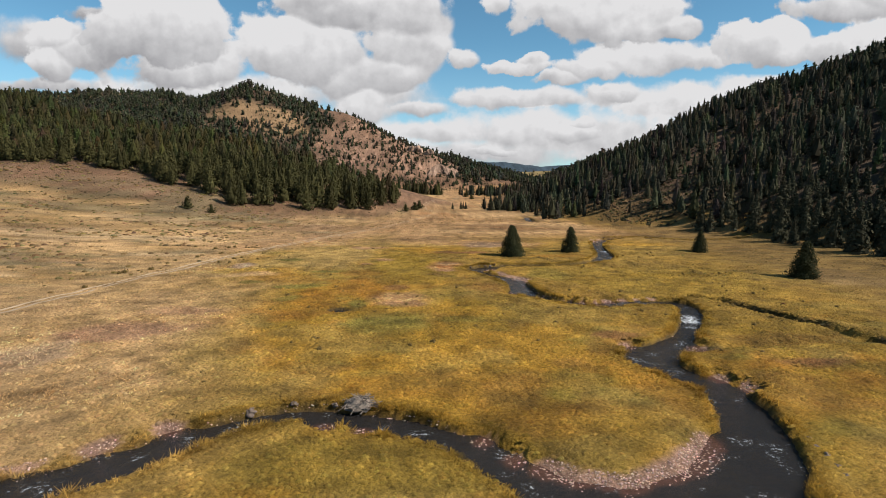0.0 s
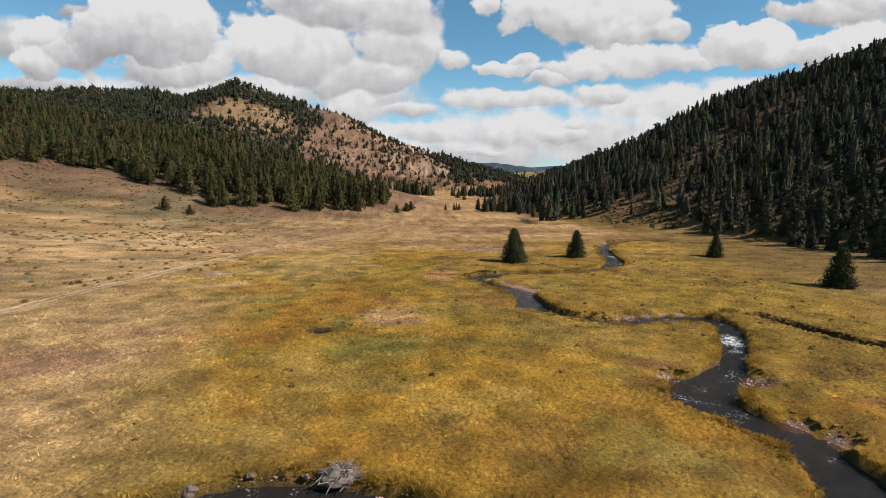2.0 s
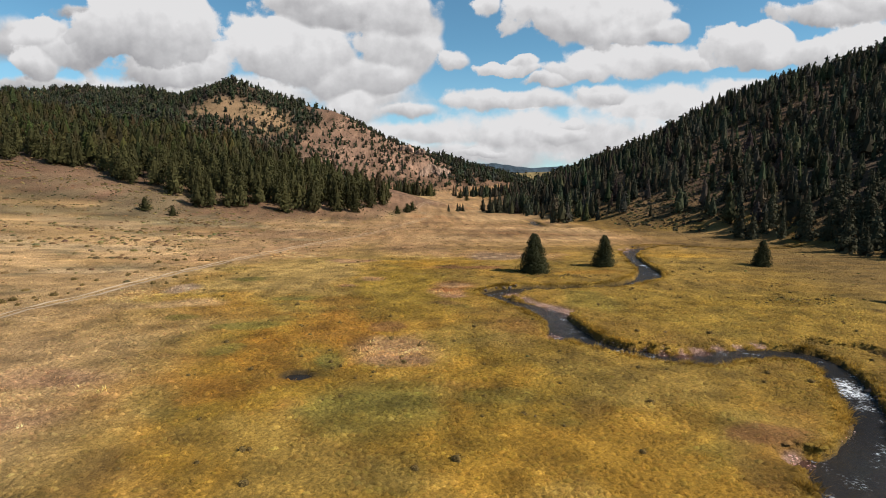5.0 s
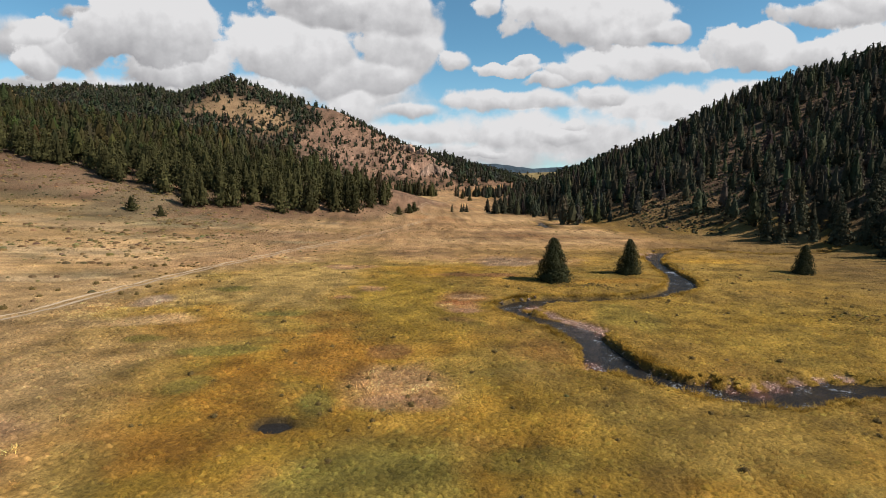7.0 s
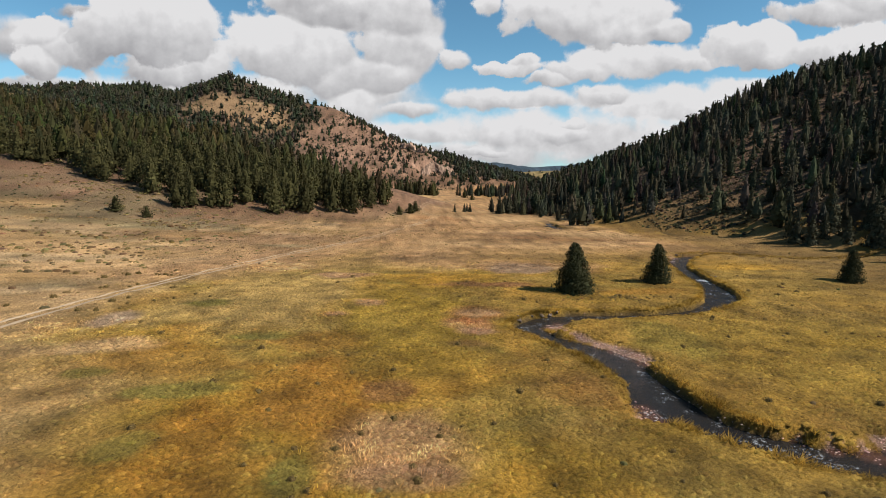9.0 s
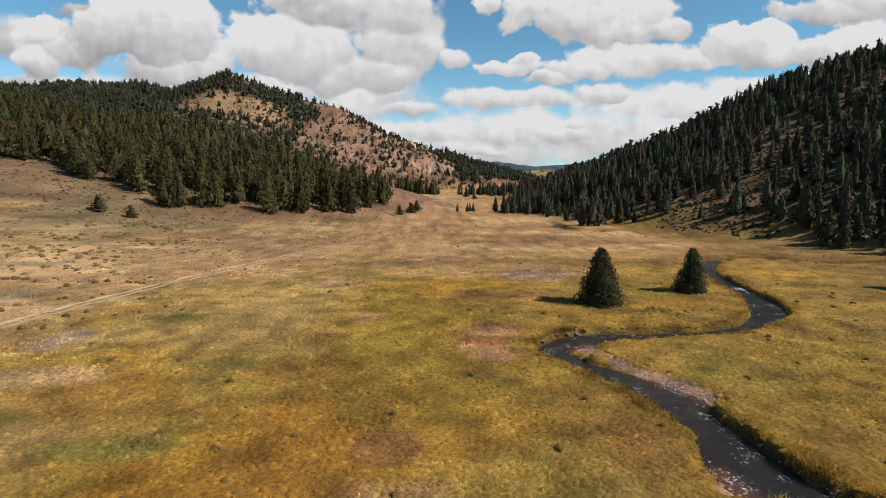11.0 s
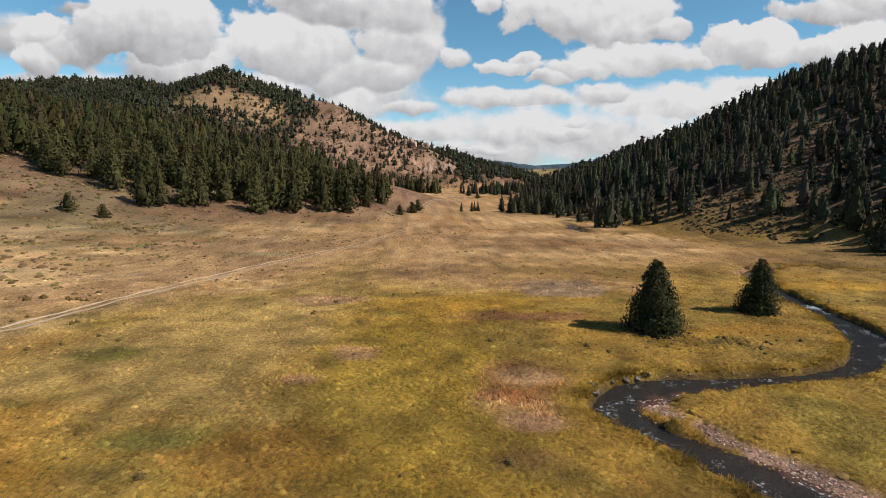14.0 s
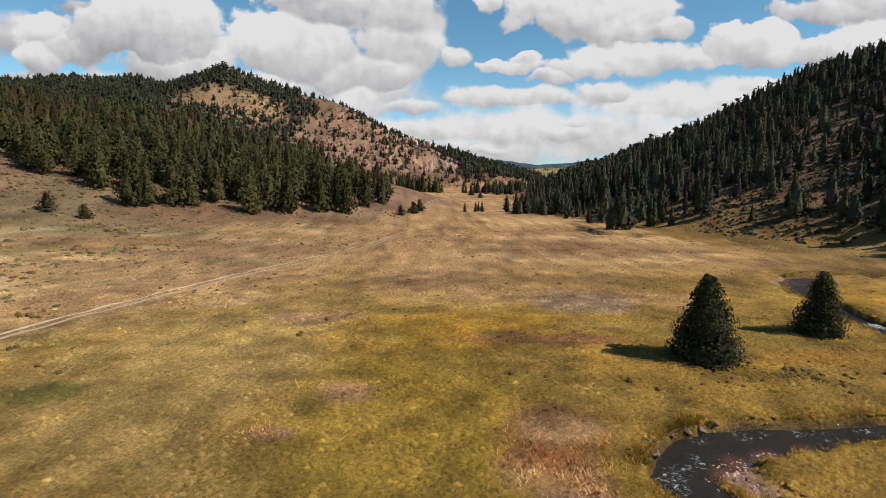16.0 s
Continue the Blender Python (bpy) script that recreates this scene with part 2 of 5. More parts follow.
CREEK = np.vstack([rounded(CREEK_LOW), rounded(CREEK_MID)[1:], rounded(CREEK_TOP)[1:]])
OLD_ARM = rounded([(42.5, 77.6, 0.6), (45.5, 76.5, 0.6), (47.3, 73.8, 0.6), (47.9, 69.6, 0.6), (49.1, 64.7, 0.7), (51.2, 61.0, 0.9), (51.4, 57.5, 1.4), (54, 51, 0.9), (62, 44, 0.8), (72, 42, 0.8)])
OLD_ARM_B = rounded([(31.5, 53.6, 0.5), (36, 54.2, 0.5), (42, 54.6, 0.6), (48, 55.6, 0.8), (52, 56, 1.0)])
ROAD = rounded([(-58, 40), (-54, 56), (-50, 74.5), (-45, 94), (-39.8, 107.5), (-37.3, 119), (-33.3, 131.5), (-28.5, 142), (-22.3, 155), (-15, 168.5), (-8, 184), (3, 216), (10.5, 242), (14.5, 254), (14.2, 264),
                (9.5, 270), (9, 280), (18, 320), (34, 390), (48, 480)], 2)
# gravel bars beside the creek: x, y, reach
BARS_LOW = [
    (16.4, 102.6, 1.0), (17.2, 103.9, 0.9), (19.4, 104.6, 0.8), (22, 105.0, 0.8), (7.2, 33.2, 1.0),
    (9.0, 32.0, 1.2), (10.7, 31.3, 1.3), (12.5, 31.0, 1.4), (14.5, 31.3, 1.6), (13.5, 30.1, 1.2),
    (16.5, 32.0, 1.8), (18.0, 32.6, 1.9), (19.3, 33.4, 1.9), (20.8, 34.8, 1.5), (5.6, 35.8, 0.9),
    (-16, 38.8, 1.1), (-19.5, 36.5, 1.3), (-23.2, 35.2, 1.6), (-5.2, 38.6, 0.9), (-2.4, 37.8, 0.8),
    (28.4, 46.0, 1.0), (30.0, 44.0, 0.9),
]
BARS_HIGH = [
    (31.0, 54.2, 1.4), (24.0, 55.6, 0.9), (20.3, 94.4, 1.2), (21.4, 91.5, 0.9), (18.6, 98.0, 1.2),
    (17.2, 82.0, 1.2), (16.9, 80.2, 1.2), (24.4, 76.9, 0.5), (27.5, 75.2, 0.5), (32, 76.7, 0.9), (27.4, 74.6, 0.9), (29.6, 75.6, 1.0),
    (36.5, 77.2, 0.7), (41, 76.8, 0.7), (56.5, 151.8, 1.7), (53.5, 148.5, 1.4), (20.9, 93.0, 1.2),
    (19.6, 96.2, 1.2), (18.2, 99.4, 0.9), (17.0, 101.2, 0.8), (16.6, 105.4, 0.8), (25.8, 75.6, 0.5),
    (29.8, 76.0, 0.55), (34.2, 77.2, 0.6),
]
BARS = BARS_LOW + BARS_HIGH
POOL = (-8.2, 70.4)
WATER = -0.36
# where the western wood begins
WOOD_X = (-260, -200, -135, -125, -105, -93, -84, -69, -56, -41, -30, -16, -6, 0)
WOOD_Y = (228, 236, 248, 250, 234, 226, 223, 220, 223, 230, 237, 241, 257, 290)

# ridges: crest points x, y, height, half width of the slope
RIDGE_RIGHT = [(620, 60, 150, 300), (420, 190, 148, 300), (335, 240, 120, 255), (262, 292, 95, 205), (226, 390, 45, 162), (212, 487, 15, 125), (216, 580, 3, 60)]
RIDGE_LEFT = [(-14, 284, 2, 40), (-40, 304, 12, 72), (-82, 330, 26, 122), (-128, 360, 39, 165), (-220, 416, 55, 205), (-330, 480, 78, 235), (-520, 560, 108, 280)]
RIDGE_PEAK = [(-900, 1150, 182, 460), (-620, 1110, 174, 430), (-480, 1040, 168, 400), (-380, 930, 154, 330), (-300, 850, 136, 290), (-222, 800, 154, 290), (-166, 798, 129, 270), (-98, 800, 113, 250), (-62, 806, 95, 235),
              (-17, 810, 69, 200), (30, 822, 57, 180), (70, 835, 47, 160), (112, 845, 35, 130), (150, 856, 22, 100), (190, 880, 8, 80)]
RIDGE_FAR = [(-1500, 1500, 190, 500), (-700, 1700, 120, 500), (0, 1500, 30, 300), (200, 1350, 27, 260), (420, 1300, 38, 300), (900, 1200, 120, 400)]
RIDGE_BLUE = [(-3200, 3400, 260, 900), (-900, 3300, 140, 800), (150, 3200, 130, 700), (420, 3250, 124, 600), (620, 3300, 115, 600), (820, 3250, 95, 600), (1050, 3300, 108, 600), (1800, 3200, 200, 800), (3600, 2600, 300, 900)]


def creek_edge(x, y):
    d, (w,) = along(CREEK, x, y)
    wobble = 0.35 * fbm(x, y, 2.2, 41, 3)
    return d - w + wobble * smooth(300, 60, y)


def bar_mask(x, y, grow=1.0):
    m = np.zeros_like(x)
    for bx, by, r in BARS:
        m = np.maximum(m, smooth(r * 1.25 * grow, r * 0.55, np.hypot(x - bx, y - by) + 0.5 * fbm(x, y, 1.5, 11, 2)))
    return m


def ridge(points, x, y, power=1.0):
    best = np.zeros_like(x)
    for a, b in zip(points[:-1], points[1:]):
        d, (h, w) = along([a, b], x, y)
        best = np.maximum(best, h * np.clip(1 - d / w, 0, 1) ** power)
    return best


def soft_max(a, b, k):
    h = np.clip(0.5 + 0.5 * (a - b) / k, 0, 1)
    return b + (a - b) * h + k * h * (1 - h)


def hills(x, y):
    warp = 1.0 + 0.9 * fbm(x, y, 130, 5, 3)
    xw, yw = x + 14 * fbm(x, y, 70, 8, 2), y + 14 * fbm(x, y, 70, 9, 2)
    h = soft_max(ridge(RIDGE_RIGHT, xw, yw), ridge(RIDGE_LEFT, xw, yw), 2.0)
    h = soft_max(h, ridge(RIDGE_PEAK, xw, yw, 1.05), 4.0)
    h = np.maximum(h, ridge(RIDGE_FAR, x, y, 1.3))
    h = np.maximum(h, ridge(RIDGE_BLUE, x, y, 1.3))
    gully = fbm(x, y, 60, 21, 4) * np.clip(h * 0.16, 0, 7)
    return np.maximum(h - 1.0, 0) * (0.97 + 0.06 * (warp - 1)) + gully * smooth(0.5, 12, h)


def crag(x, y):
    """Rock faces at the foot of the far spur."""
    m = smooth(95, 30, np.hypot((x - 66) * 0.9, (y - 715) * 0.7)) + 0.7 * smooth(40, 10, np.hypot(x + 5, y - 725))
    return np.clip(m, 0, 1)


GLADE_LINE = [(88, 207, 0), (115, 225, 0), (145, 243, 0), (185, 262, 0)]


def glades(x, y):
    """Open talus on the eastern slope."""
    a, _ = along(GLADE_LINE, x, y)
    return smooth(23, 9, a + 24 * fbm(x, y, 24, 301, 3))


def fan(x, y):
    """The dry slope that rises towards the western hill, and the low skirt of the eastern one."""
    road = np.interp(y, ROAD[:, 1], ROAD[:, 0])
    west = np.clip(road - 6 - x, 0, None)
    east = np.clip(x - np.interp(y, [0, 60, 130, 160, 216, 300], [86, 82, 92, 88, 64, 70]), 0, 400)
    return np.minimum(0.02 * west + 0.00042 * west ** 2, 14) * smooth(20, 120, y) + np.minimum(0.05 * east, 3) + 0.8 * smooth(250, 520, y) * smooth(1400, 700, y)


def ground_z(x, y):
    x, y = np.asarray(x, dtype=float), np.asarray(y, dtype=float)
    h = hills(x, y)
    z = h + fan(x, y) * smooth(45, 0, h)
    z = z + crag(x, y) * 9 * np.abs(fbm(x, y, 36, 77, 4))
    near = smooth(420, 200, y)
    z = z + near * (0.26 * fbm(x, y, 14, 31, 3) + 0.22 * fbm(x, y, 2.6, 33, 2))
    e = creek_edge(x, y)
    bar = bar_mask(x, y, 2.0)
    cut = 0.24 + 0.16 * vnoise(x / 5, y / 5, 61) + 2.6 * smooth(0.0, 0.8, bar)
    t = np.clip((e + 0.12) / cut, 0, 1)
    bed = -0.54 - 0.25 * smooth(0, -1.6, e)
    prof = bed + (z - bed) * (t ** (0.8 + 0.35 * bar))
    z = np.where(e < cut, prof, z)
    for arm, depth in ((OLD_ARM, 1.0), (OLD_ARM_B, 0.4)):
        d, (w,) = along(arm, x, y)
        s = smooth(w + 0.8, w * 0.6, d + 0.5 * fbm(x, y, 2.0, 45, 2))
        z = np.where(e > 0.4, z - depth * s, z)
    p = np.hypot((x - POOL[0]) / 1.25, (y - POOL[1]) / 1.0) + 0.25 * fbm(x, y, 1.0, 71, 2)
    z = z - 0.55 * smooth(1.15, 0.6, p)
    return z


# ---- colour of the ground cover ----
GOLD, OLIVE, ORANGE = np.array((0.378, 0.212, 0.031)), np.array((0.285, 0.176, 0.027)), np.array((0.385, 0.183, 0.030))
STRAW, PINK, RUST = np.array((0.455, 0.292, 0.140)), np.array((0.378, 0.222, 0.108)), np.array((0.22, 0.105, 0.042))
GREEN, DIRT, SAGE = np.array((0.215, 0.182, 0.042)), np.array((0.215, 0.125, 0.075)), np.array((0.21, 0.175, 0.095))
MAROON, GREY, ROCKY = np.array((0.325, 0.186, 0.112)), np.array((0.31, 0.22, 0.155)), np.array((0.27, 0.165, 0.112))
GRAVEL, MUD_SHADE, LITTER = np.array((0.38, 0.23, 0.165)), np.array((0.085, 0.060, 0.028)), np.array((0.075, 0.056, 0.038))
# patches of other plants: x, y, half sizes, colour, strength
BANK_PATCHES = [
    (14, 38, 9, 4, ORANGE * 0.85, 0.5), (23, 42, 4, 7, ORANGE * 0.9, 0.5), (34, 42, 8, 7, ORANGE * 0.85, 0.4), (-1.5, 66, 6, 3, GREEN, 0.6), (26, 96, 4, 7, GREEN, 0.45),
    (-30.5, 62, 7, 4.0, MAROON, 0.85), (-28, 71, 6, 3.0, MAROON, 0.7), (-36, 53, 5, 5, GREY, 0.6), (-24, 48, 5, 5, STRAW, 0.5), (-0.4, 77.0, 5.0, 4.4, PINK, 0.85),
    (-0.4, 73.2, 3.8, 1.6, MAROON, 0.6), (-1.5, 63.5, 5.0, 4.0, GREEN, 0.7), (2.5, 58, 4, 3, OLIVE, 0.6), (-11.5, 75, 7, 9, ORANGE * 0.88, 0.7), (-20, 93, 7, 5, ORANGE * 0.85, 0.5),
    (-8, 97, 5, 4, ORANGE * 0.85, 0.5),
]
MEADOW_PATCHES = [
    (-14, 99, 4.5, 1.8, GREEN, 0.7), (-10, 88, 4, 2, GREEN, 0.5), (-3.9, 113.4, 2.8, 1.5, PINK, 0.9), (-7.6, 107, 1.8, 1.1, MAROON, 0.7), (-9.6, 132.5, 6, 2.6, MAROON, 0.75),
    (-23.6, 113.2, 3.2, 1.8, GREEN, 0.85), (8.6, 106, 3.6, 5.0, RUST, 0.8), (7.5, 101.5, 3.0, 3.0, MAROON, 0.6), (13, 124, 8, 2.6, RUST, 0.8), (-21, 141, 6, 5, STRAW, 0.8),
    (20, 139, 17, 7, PINK, 0.75), (12, 131, 14, 2.0, GOLD, 0.8), (26, 115, 5, 4, OLIVE, 0.5), (50, 94, 12, 2.0, OLIVE, 0.8), (40, 59, 4, 2, OLIVE, 0.5),
    (40, 48.6, 4, 1.6, RUST, 0.9),
]
PAN_PATCHES = [
    (24, 58, 3.5, 1.6, RUST, 0.8), (34, 118, 6, 3, ORANGE, 0.5), (60, 138, 12, 3, GOLD, 0.8), (75, 118, 12, 8, OLIVE, 0.4), (78, 92, 9, 10, STRAW, 0.7),
    (12, 84, 5, 4, RUST, 0.35), (3, 92, 4, 5, OLIVE, 0.6), (-8, 84, 5.5, 8, ORANGE * 0.84, 0.75), (-6.2, 90, 3, 3.6, ORANGE * 0.80, 0.75), (-16.2, 85.5, 5, 1.4, GREEN, 0.8),
    (-14.4, 98.6, 3, 1.2, GREEN, 0.85), (-24.4, 89.7, 2, 1.0, GREEN, 0.7), (-6.3, 73.6, 1.5, 2.6, GREEN, 0.8), (-16.1, 77.3, 2.3, 2.4, GREEN, 0.7), (-1.1, 85, 2, 2.2, RUST, 0.7),
    (-28.5, 96.8, 6.4, 2.8, STRAW, 0.85),
]
UPPER_PATCHES = [
    (8.9, 106.6, 2.8, 2.0, PINK, 0.9), (7.1, 103.6, 2.4, 1.3, RUST * 1.25, 0.9), (7.4, 99.6, 2.6, 1.6, MAROON, 0.8), (14.4, 123.7, 6.5, 1.6, RUST, 0.8), (13.6, 128.7, 5.5, 1.3, GOLD, 0.9),
    (21, 137, 7.5, 5, GREY, 0.6), (-18.3, 140.3, 4.2, 4.5, STRAW * 1.1, 0.85), (-4.0, 112.4, 2.5, 1.9, PINK * 1.1, 0.95), (5.9, 95.6, 2.4, 1.8, RUST, 0.55), (-30, 47, 6, 6, STRAW, 0.55),
    (-45, 143, 6, 6, STRAW * 1.34, 0.9), (-24, 207, 20, 6, STRAW * 1.34, 0.9), (7, 294, 16, 6, STRAW * 1.34, 0.9), (30, 318, 16, 10, RUST * 1.3, 0.6), (-41, 185, 8, 4, RUST * 1.4, 0.55),
    (16, 258, 22, 6, RUST * 1.5, 0.7),
]
EAST_PATCHES = [
    (31, 195, 13, 6, PINK * 1.12, 0.7), (-64, 189, 10, 4, SAGE, 0.8), (-25, 168, 6, 3, SAGE, 0.75), (-56, 137, 6, 5, STRAW * 1.34, 0.85), (-66, 158, 14, 8, STRAW * 1.34, 0.85),
    (-71, 125, 15, 12, STRAW * 1.34, 0.8), (0, 32.5, 10, 3.4, np.array((0.25, 0.185, 0.040)), 0.8), (-30.5, 106, 3, 4, GREY * 1.15, 0.8), (5, 45, 9, 3, ORANGE, 0.45), (16, 37, 5, 3, OLIVE, 0.6),
    (-1, 33, 8, 4, OLIVE, 0.55), (-36, 75, 8, 8, STRAW, 0.5), (-20, 57, 4, 7, GREEN, 0.25),
]


def ground_colour(x, y):
    a, b, c = fbm(x, y, 13, 101, 4), fbm(x, y, 22, 103, 4), fbm(x, y, 4.5, 105, 3)
    col = GOLD + (OLIVE - GOLD) * smooth(-0.15, 0.30, a + 0.7 * c)[..., None]
    col = col + (ORANGE - col) * (0.55 * smooth(0.0, 0.4, b - 0.6 * c))[..., None]
    col = col + (GREEN - col) * (0.5 * smooth(0.14, 0.40, fbm(x * 0.6, y, 5, 109, 4)))[..., None]
    col = col + (RUST - col) * (0.32 * smooth(0.2, 0.42, fbm(x, y, 7, 111, 3)))[..., None]

    col = col + (np.array((0.37, 0.25, 0.066)) - col) * (0.6 * smooth(0.02, 0.34, fbm(x, y, 10, 141, 4)))[..., None]

    def lay(tone, k):
        nonlocal col
        col = col + (tone - col) * np.clip(k, 0, 1)[..., None]

    road = np.interp(y, ROAD[:, 1], ROAD[:, 0])
    off = x - road + 16 * b + 5 * c
    lay(STRAW, 0.9 * smooth(16, -8, off) * smooth(30, 70, y + 12 * a))
    lay(STRAW * 1.08, 0.85 * smooth(-12, -28, x + 10 * a) * smooth(100, 75, y))
    lay(SAGE, 0.75 * smooth(0.0, 0.35, fbm(x * 0.3, y, 7, 121, 3) + 0.5 * c) * smooth(2, -14, off))
    lay(SAGE * 0.8, 0.7 * smooth(88, 100, x + 6 * a) * smooth(90, 120, y) * smooth(-0.25, 0.2, c + a))
    lay(DIRT * 1.25, 0.6 * smooth(0.1, 0.4, fbm(x * 0.3, y, 11, 123, 3)) * smooth(2, -14, off))
    lay(GOLD, 0.22 * smooth(0.0, 0.3, a) * smooth(-2, -20, off))
    lay(np.array((0.53, 0.365, 0.195)), 0.8 * smooth(0.02, 0.22, fbm(x * 0.45, y, 12, 151, 3)) * smooth(-4, -14, off) * smooth(205, 180, y))
    lay(PINK, 0.85 * smooth(128, 150, y + 10 * b - 0.2 * np.clip(x, -40, 60)) * smooth(-30, 0, off))
    lay(RUST * 1.3, 0.6 * smooth(0.05, 0.3, fbm(x * 0.35, y, 14, 161, 3)) * smooth(150, 175, y) * smooth(330, 280, y) * smooth(-6, 4, off))
    lay(STRAW * 1.15, 0.7 * smooth(0.05, 0.28, fbm(x * 0.3, y, 13, 163, 3)) * smooth(150, 175, y) * smooth(420, 330, y) * smooth(-12, 4, off))
    lay(GOLD * 0.85, 0.7 * smooth(200, 225, y + 0.3 * x + 10 * a) * smooth(60, 72, x + 6 * a) * smooth(330, 260, y))
    lay(GOLD * 0.85, 0.5 * smooth(62, 76, x + 8 * a) * smooth(90, 110, y) * smooth(-0.2, 0.2, b))
    lay(np.array((0.285, 0.178, 0.040)), 0.55 * smooth(6, 24, x + 10 * a) * smooth(45, 75, y) * smooth(175, 140, y))
    lay(np.array((0.285, 0.178, 0.040)), 0.5 * smooth(78, 92, y + 10 * b) * smooth(128, 112, y) * smooth(-14, -4, x + 6 * a))
    lay(np.array((0.36, 0.235, 0.068)), 0.6 * smooth(90, 106, y + 8 * b) * smooth(4, -8, x + 6 * a) * smooth(175, 150, y) * smooth(8, 22, off))
    lay(np.array((0.310, 0.203, 0.031)), 0.75 * smooth(1.15, 0.6, np.hypot((x - 1) / 9.5, (y - 107) / 17) + 0.5 * a + 0.4 * c))
    lay(np.array((0.300, 0.192, 0.032)), 0.55 * smooth(1.15, 0.7, np.hypot((x - 42) / 22, (y - 91) / 15) + 0.5 * a + 0.4 * c))
    lay(np.array((0.385, 0.255, 0.085)), 0.85 * smooth(-6, -11, x + 6 * a) * smooth(100, 108, y + 8 * c) * smooth(140, 128, y + 8 * a) * smooth(6, 12, x - road))
    for px, py, rx, ry, tone, k in BANK_PATCHES + MEADOW_PATCHES + PAN_PATCHES + UPPER_PATCHES + EAST_PATCHES:
        r = np.hypot((x - px) / rx, (y - py) / ry) + 0.55 * c + 0.3 * a
        lay(tone, k * smooth(1.15, 0.55, r))
    lay(STRAW, 0.3 * smooth(2.4, 1.2, np.abs(x - road + 0.4 * c)) * smooth(20, 60, y))
    h = hills(x, y)
    lay(DIRT, smooth(0.8, 4.0, h + 2 * a))
    lay(DIRT * 1.05, 0.85 * smooth(-26, -8, y - np.interp(x, WOOD_X, WOOD_Y) + 16 * a) * smooth(14, 2, x + 8 * a) * smooth(330, 300, y))
    lay(SAGE * 0.9, 0.65 * smooth(-0.15, 0.2, c + a) * smooth(-40, -62, x) * smooth(12, 2, h) * smooth(170, 195, y))
    lay(np.array((0.195, 0.124, 0.045)), 0.75 * smooth(60, 80, x) * smooth(16, 3, h) * smooth(400, 330, y))
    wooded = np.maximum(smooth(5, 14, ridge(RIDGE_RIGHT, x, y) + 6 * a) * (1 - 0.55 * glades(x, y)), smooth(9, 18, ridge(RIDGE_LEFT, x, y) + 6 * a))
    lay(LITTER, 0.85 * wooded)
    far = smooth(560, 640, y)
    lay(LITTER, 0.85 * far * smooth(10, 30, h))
    lay(ROCKY, far * smooth(-125, -85, x + 30 * b) * smooth(8, 25, h) * smooth(110, 60, x))
    lay(DIRT * 0.8, 0.55 * far * smooth(0.0, 0.3, fbm(x, y, 18, 131, 4)))
    lay(np.array((0.27, 0.20, 0.085)), smooth(1000, 1150, y) * smooth(2400, 2000, y))
    # farthest range coloured blue, the haze of distance painted on
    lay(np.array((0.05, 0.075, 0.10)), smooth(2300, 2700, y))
    lay(np.array((0.31, 0.20, 0.11)), smooth(60, 42, np.hypot((x + 186) * 0.80, (y - 702) * 1.45) + 14 * a) * far)
    e = creek_edge(x, y)
    bar = bar_mask(x, y)
    lay(OLIVE * 0.95, 0.5 * smooth(2.2, 0.8, e))
    lay(GRAVEL * (0.8 + 0.5 * vnoise(x * 2.2, y * 2.2, 7))[..., None], np.clip(bar * 1.6, 0, 1) * smooth(2.1, 1.4, e + c))
    # dark waterline strip: bank mud, with shade of overhanging grass in the colour
    lay(MUD_SHADE, smooth(0.16, -0.05, e) * (1 - np.clip(bar * 1.3, 0, 1)))
    lay(MAROON * 0.5, smooth(-0.35, -0.6, e))
    for arm in (OLD_ARM, OLD_ARM_B):
        d, (w,) = along(arm, x, y)
        lay(GRAVEL * 0.8, smooth(w * 0.8, w * 0.4, d + 0.4 * c) * (e > 0.3) * smooth(-0.1, 0.15, fbm(x, y, 7, 47, 2)))
        # dark line on the old arm's rims, bank shadow put into the colour
        lay(MUD_SHADE, 0.9 * smooth(0.55, 0.1, np.abs(d - w - 0.1)) * (e > 0.3) * smooth(-0.2, 0.1, fbm(x, y, 6, 48, 2)))
    p = np.hypot((x - POOL[0]) / 1.25, y - POOL[1])
    lay(MUD_SHADE, smooth(1.4, 0.9, p))
    grain = (0.90 + 0.20 * vnoise(x * 1.7, y * 1.7, 3)) * (1 + 0.72 * fbm(x, y, 2.0, 113, 3)) * (1 + 0.16 * fbm(x, y, 9, 117, 3))
    grain = grain * (1 + 0.5 * fbm(x * 0.22, y, 5, 119, 3) * smooth(90, 150, y)) * 1.07
    return np.clip(np.array((0.690, 0.660, 0.640)) * col * grain[..., None], 0.01, 0.8)


# ---- materials ----
def material(name):
    m = bpy.data.materials.new(name)
    m.use_nodes = True
    nt = m.node_tree
    return m, nt, nt.nodes["Principled BSDF"]


def nnode(nt, kind, **values):
    n = nt.nodes.new(kind)
    for k, v in values.items():
        n.inputs[k].default_value = v
    return n


def bump(nt, bsdf, height, strength, distance):
    b = nnode(nt, "ShaderNodeBump", Strength=strength, Distance=distance)
    nt.links.new(height, b.inputs["Height"])
    nt.links.new(b.outputs[0], bsdf.inputs["Normal"])
    return b


def place(nt):
    return nt.nodes.new("ShaderNodeTexCoord").outputs["Object"]


def times(nt, a, factor, low, high):
    """Colour a scaled by a factor from low to high."""
    r = nnode(nt, "ShaderNodeMapRange")
    nt.links.new(factor, r.inputs[0])
    for i, v in enumerate((0.3, 0.7, low, high)):
        r.inputs[i + 1].default_value = v
    v = nt.nodes.new("ShaderNodeVectorMath")
    v.operation = "SCALE"
    nt.links.new(a, v.inputs[0])
    nt.links.new(r.outputs[0], v.inputs["Scale"])
    return v.outputs[0]


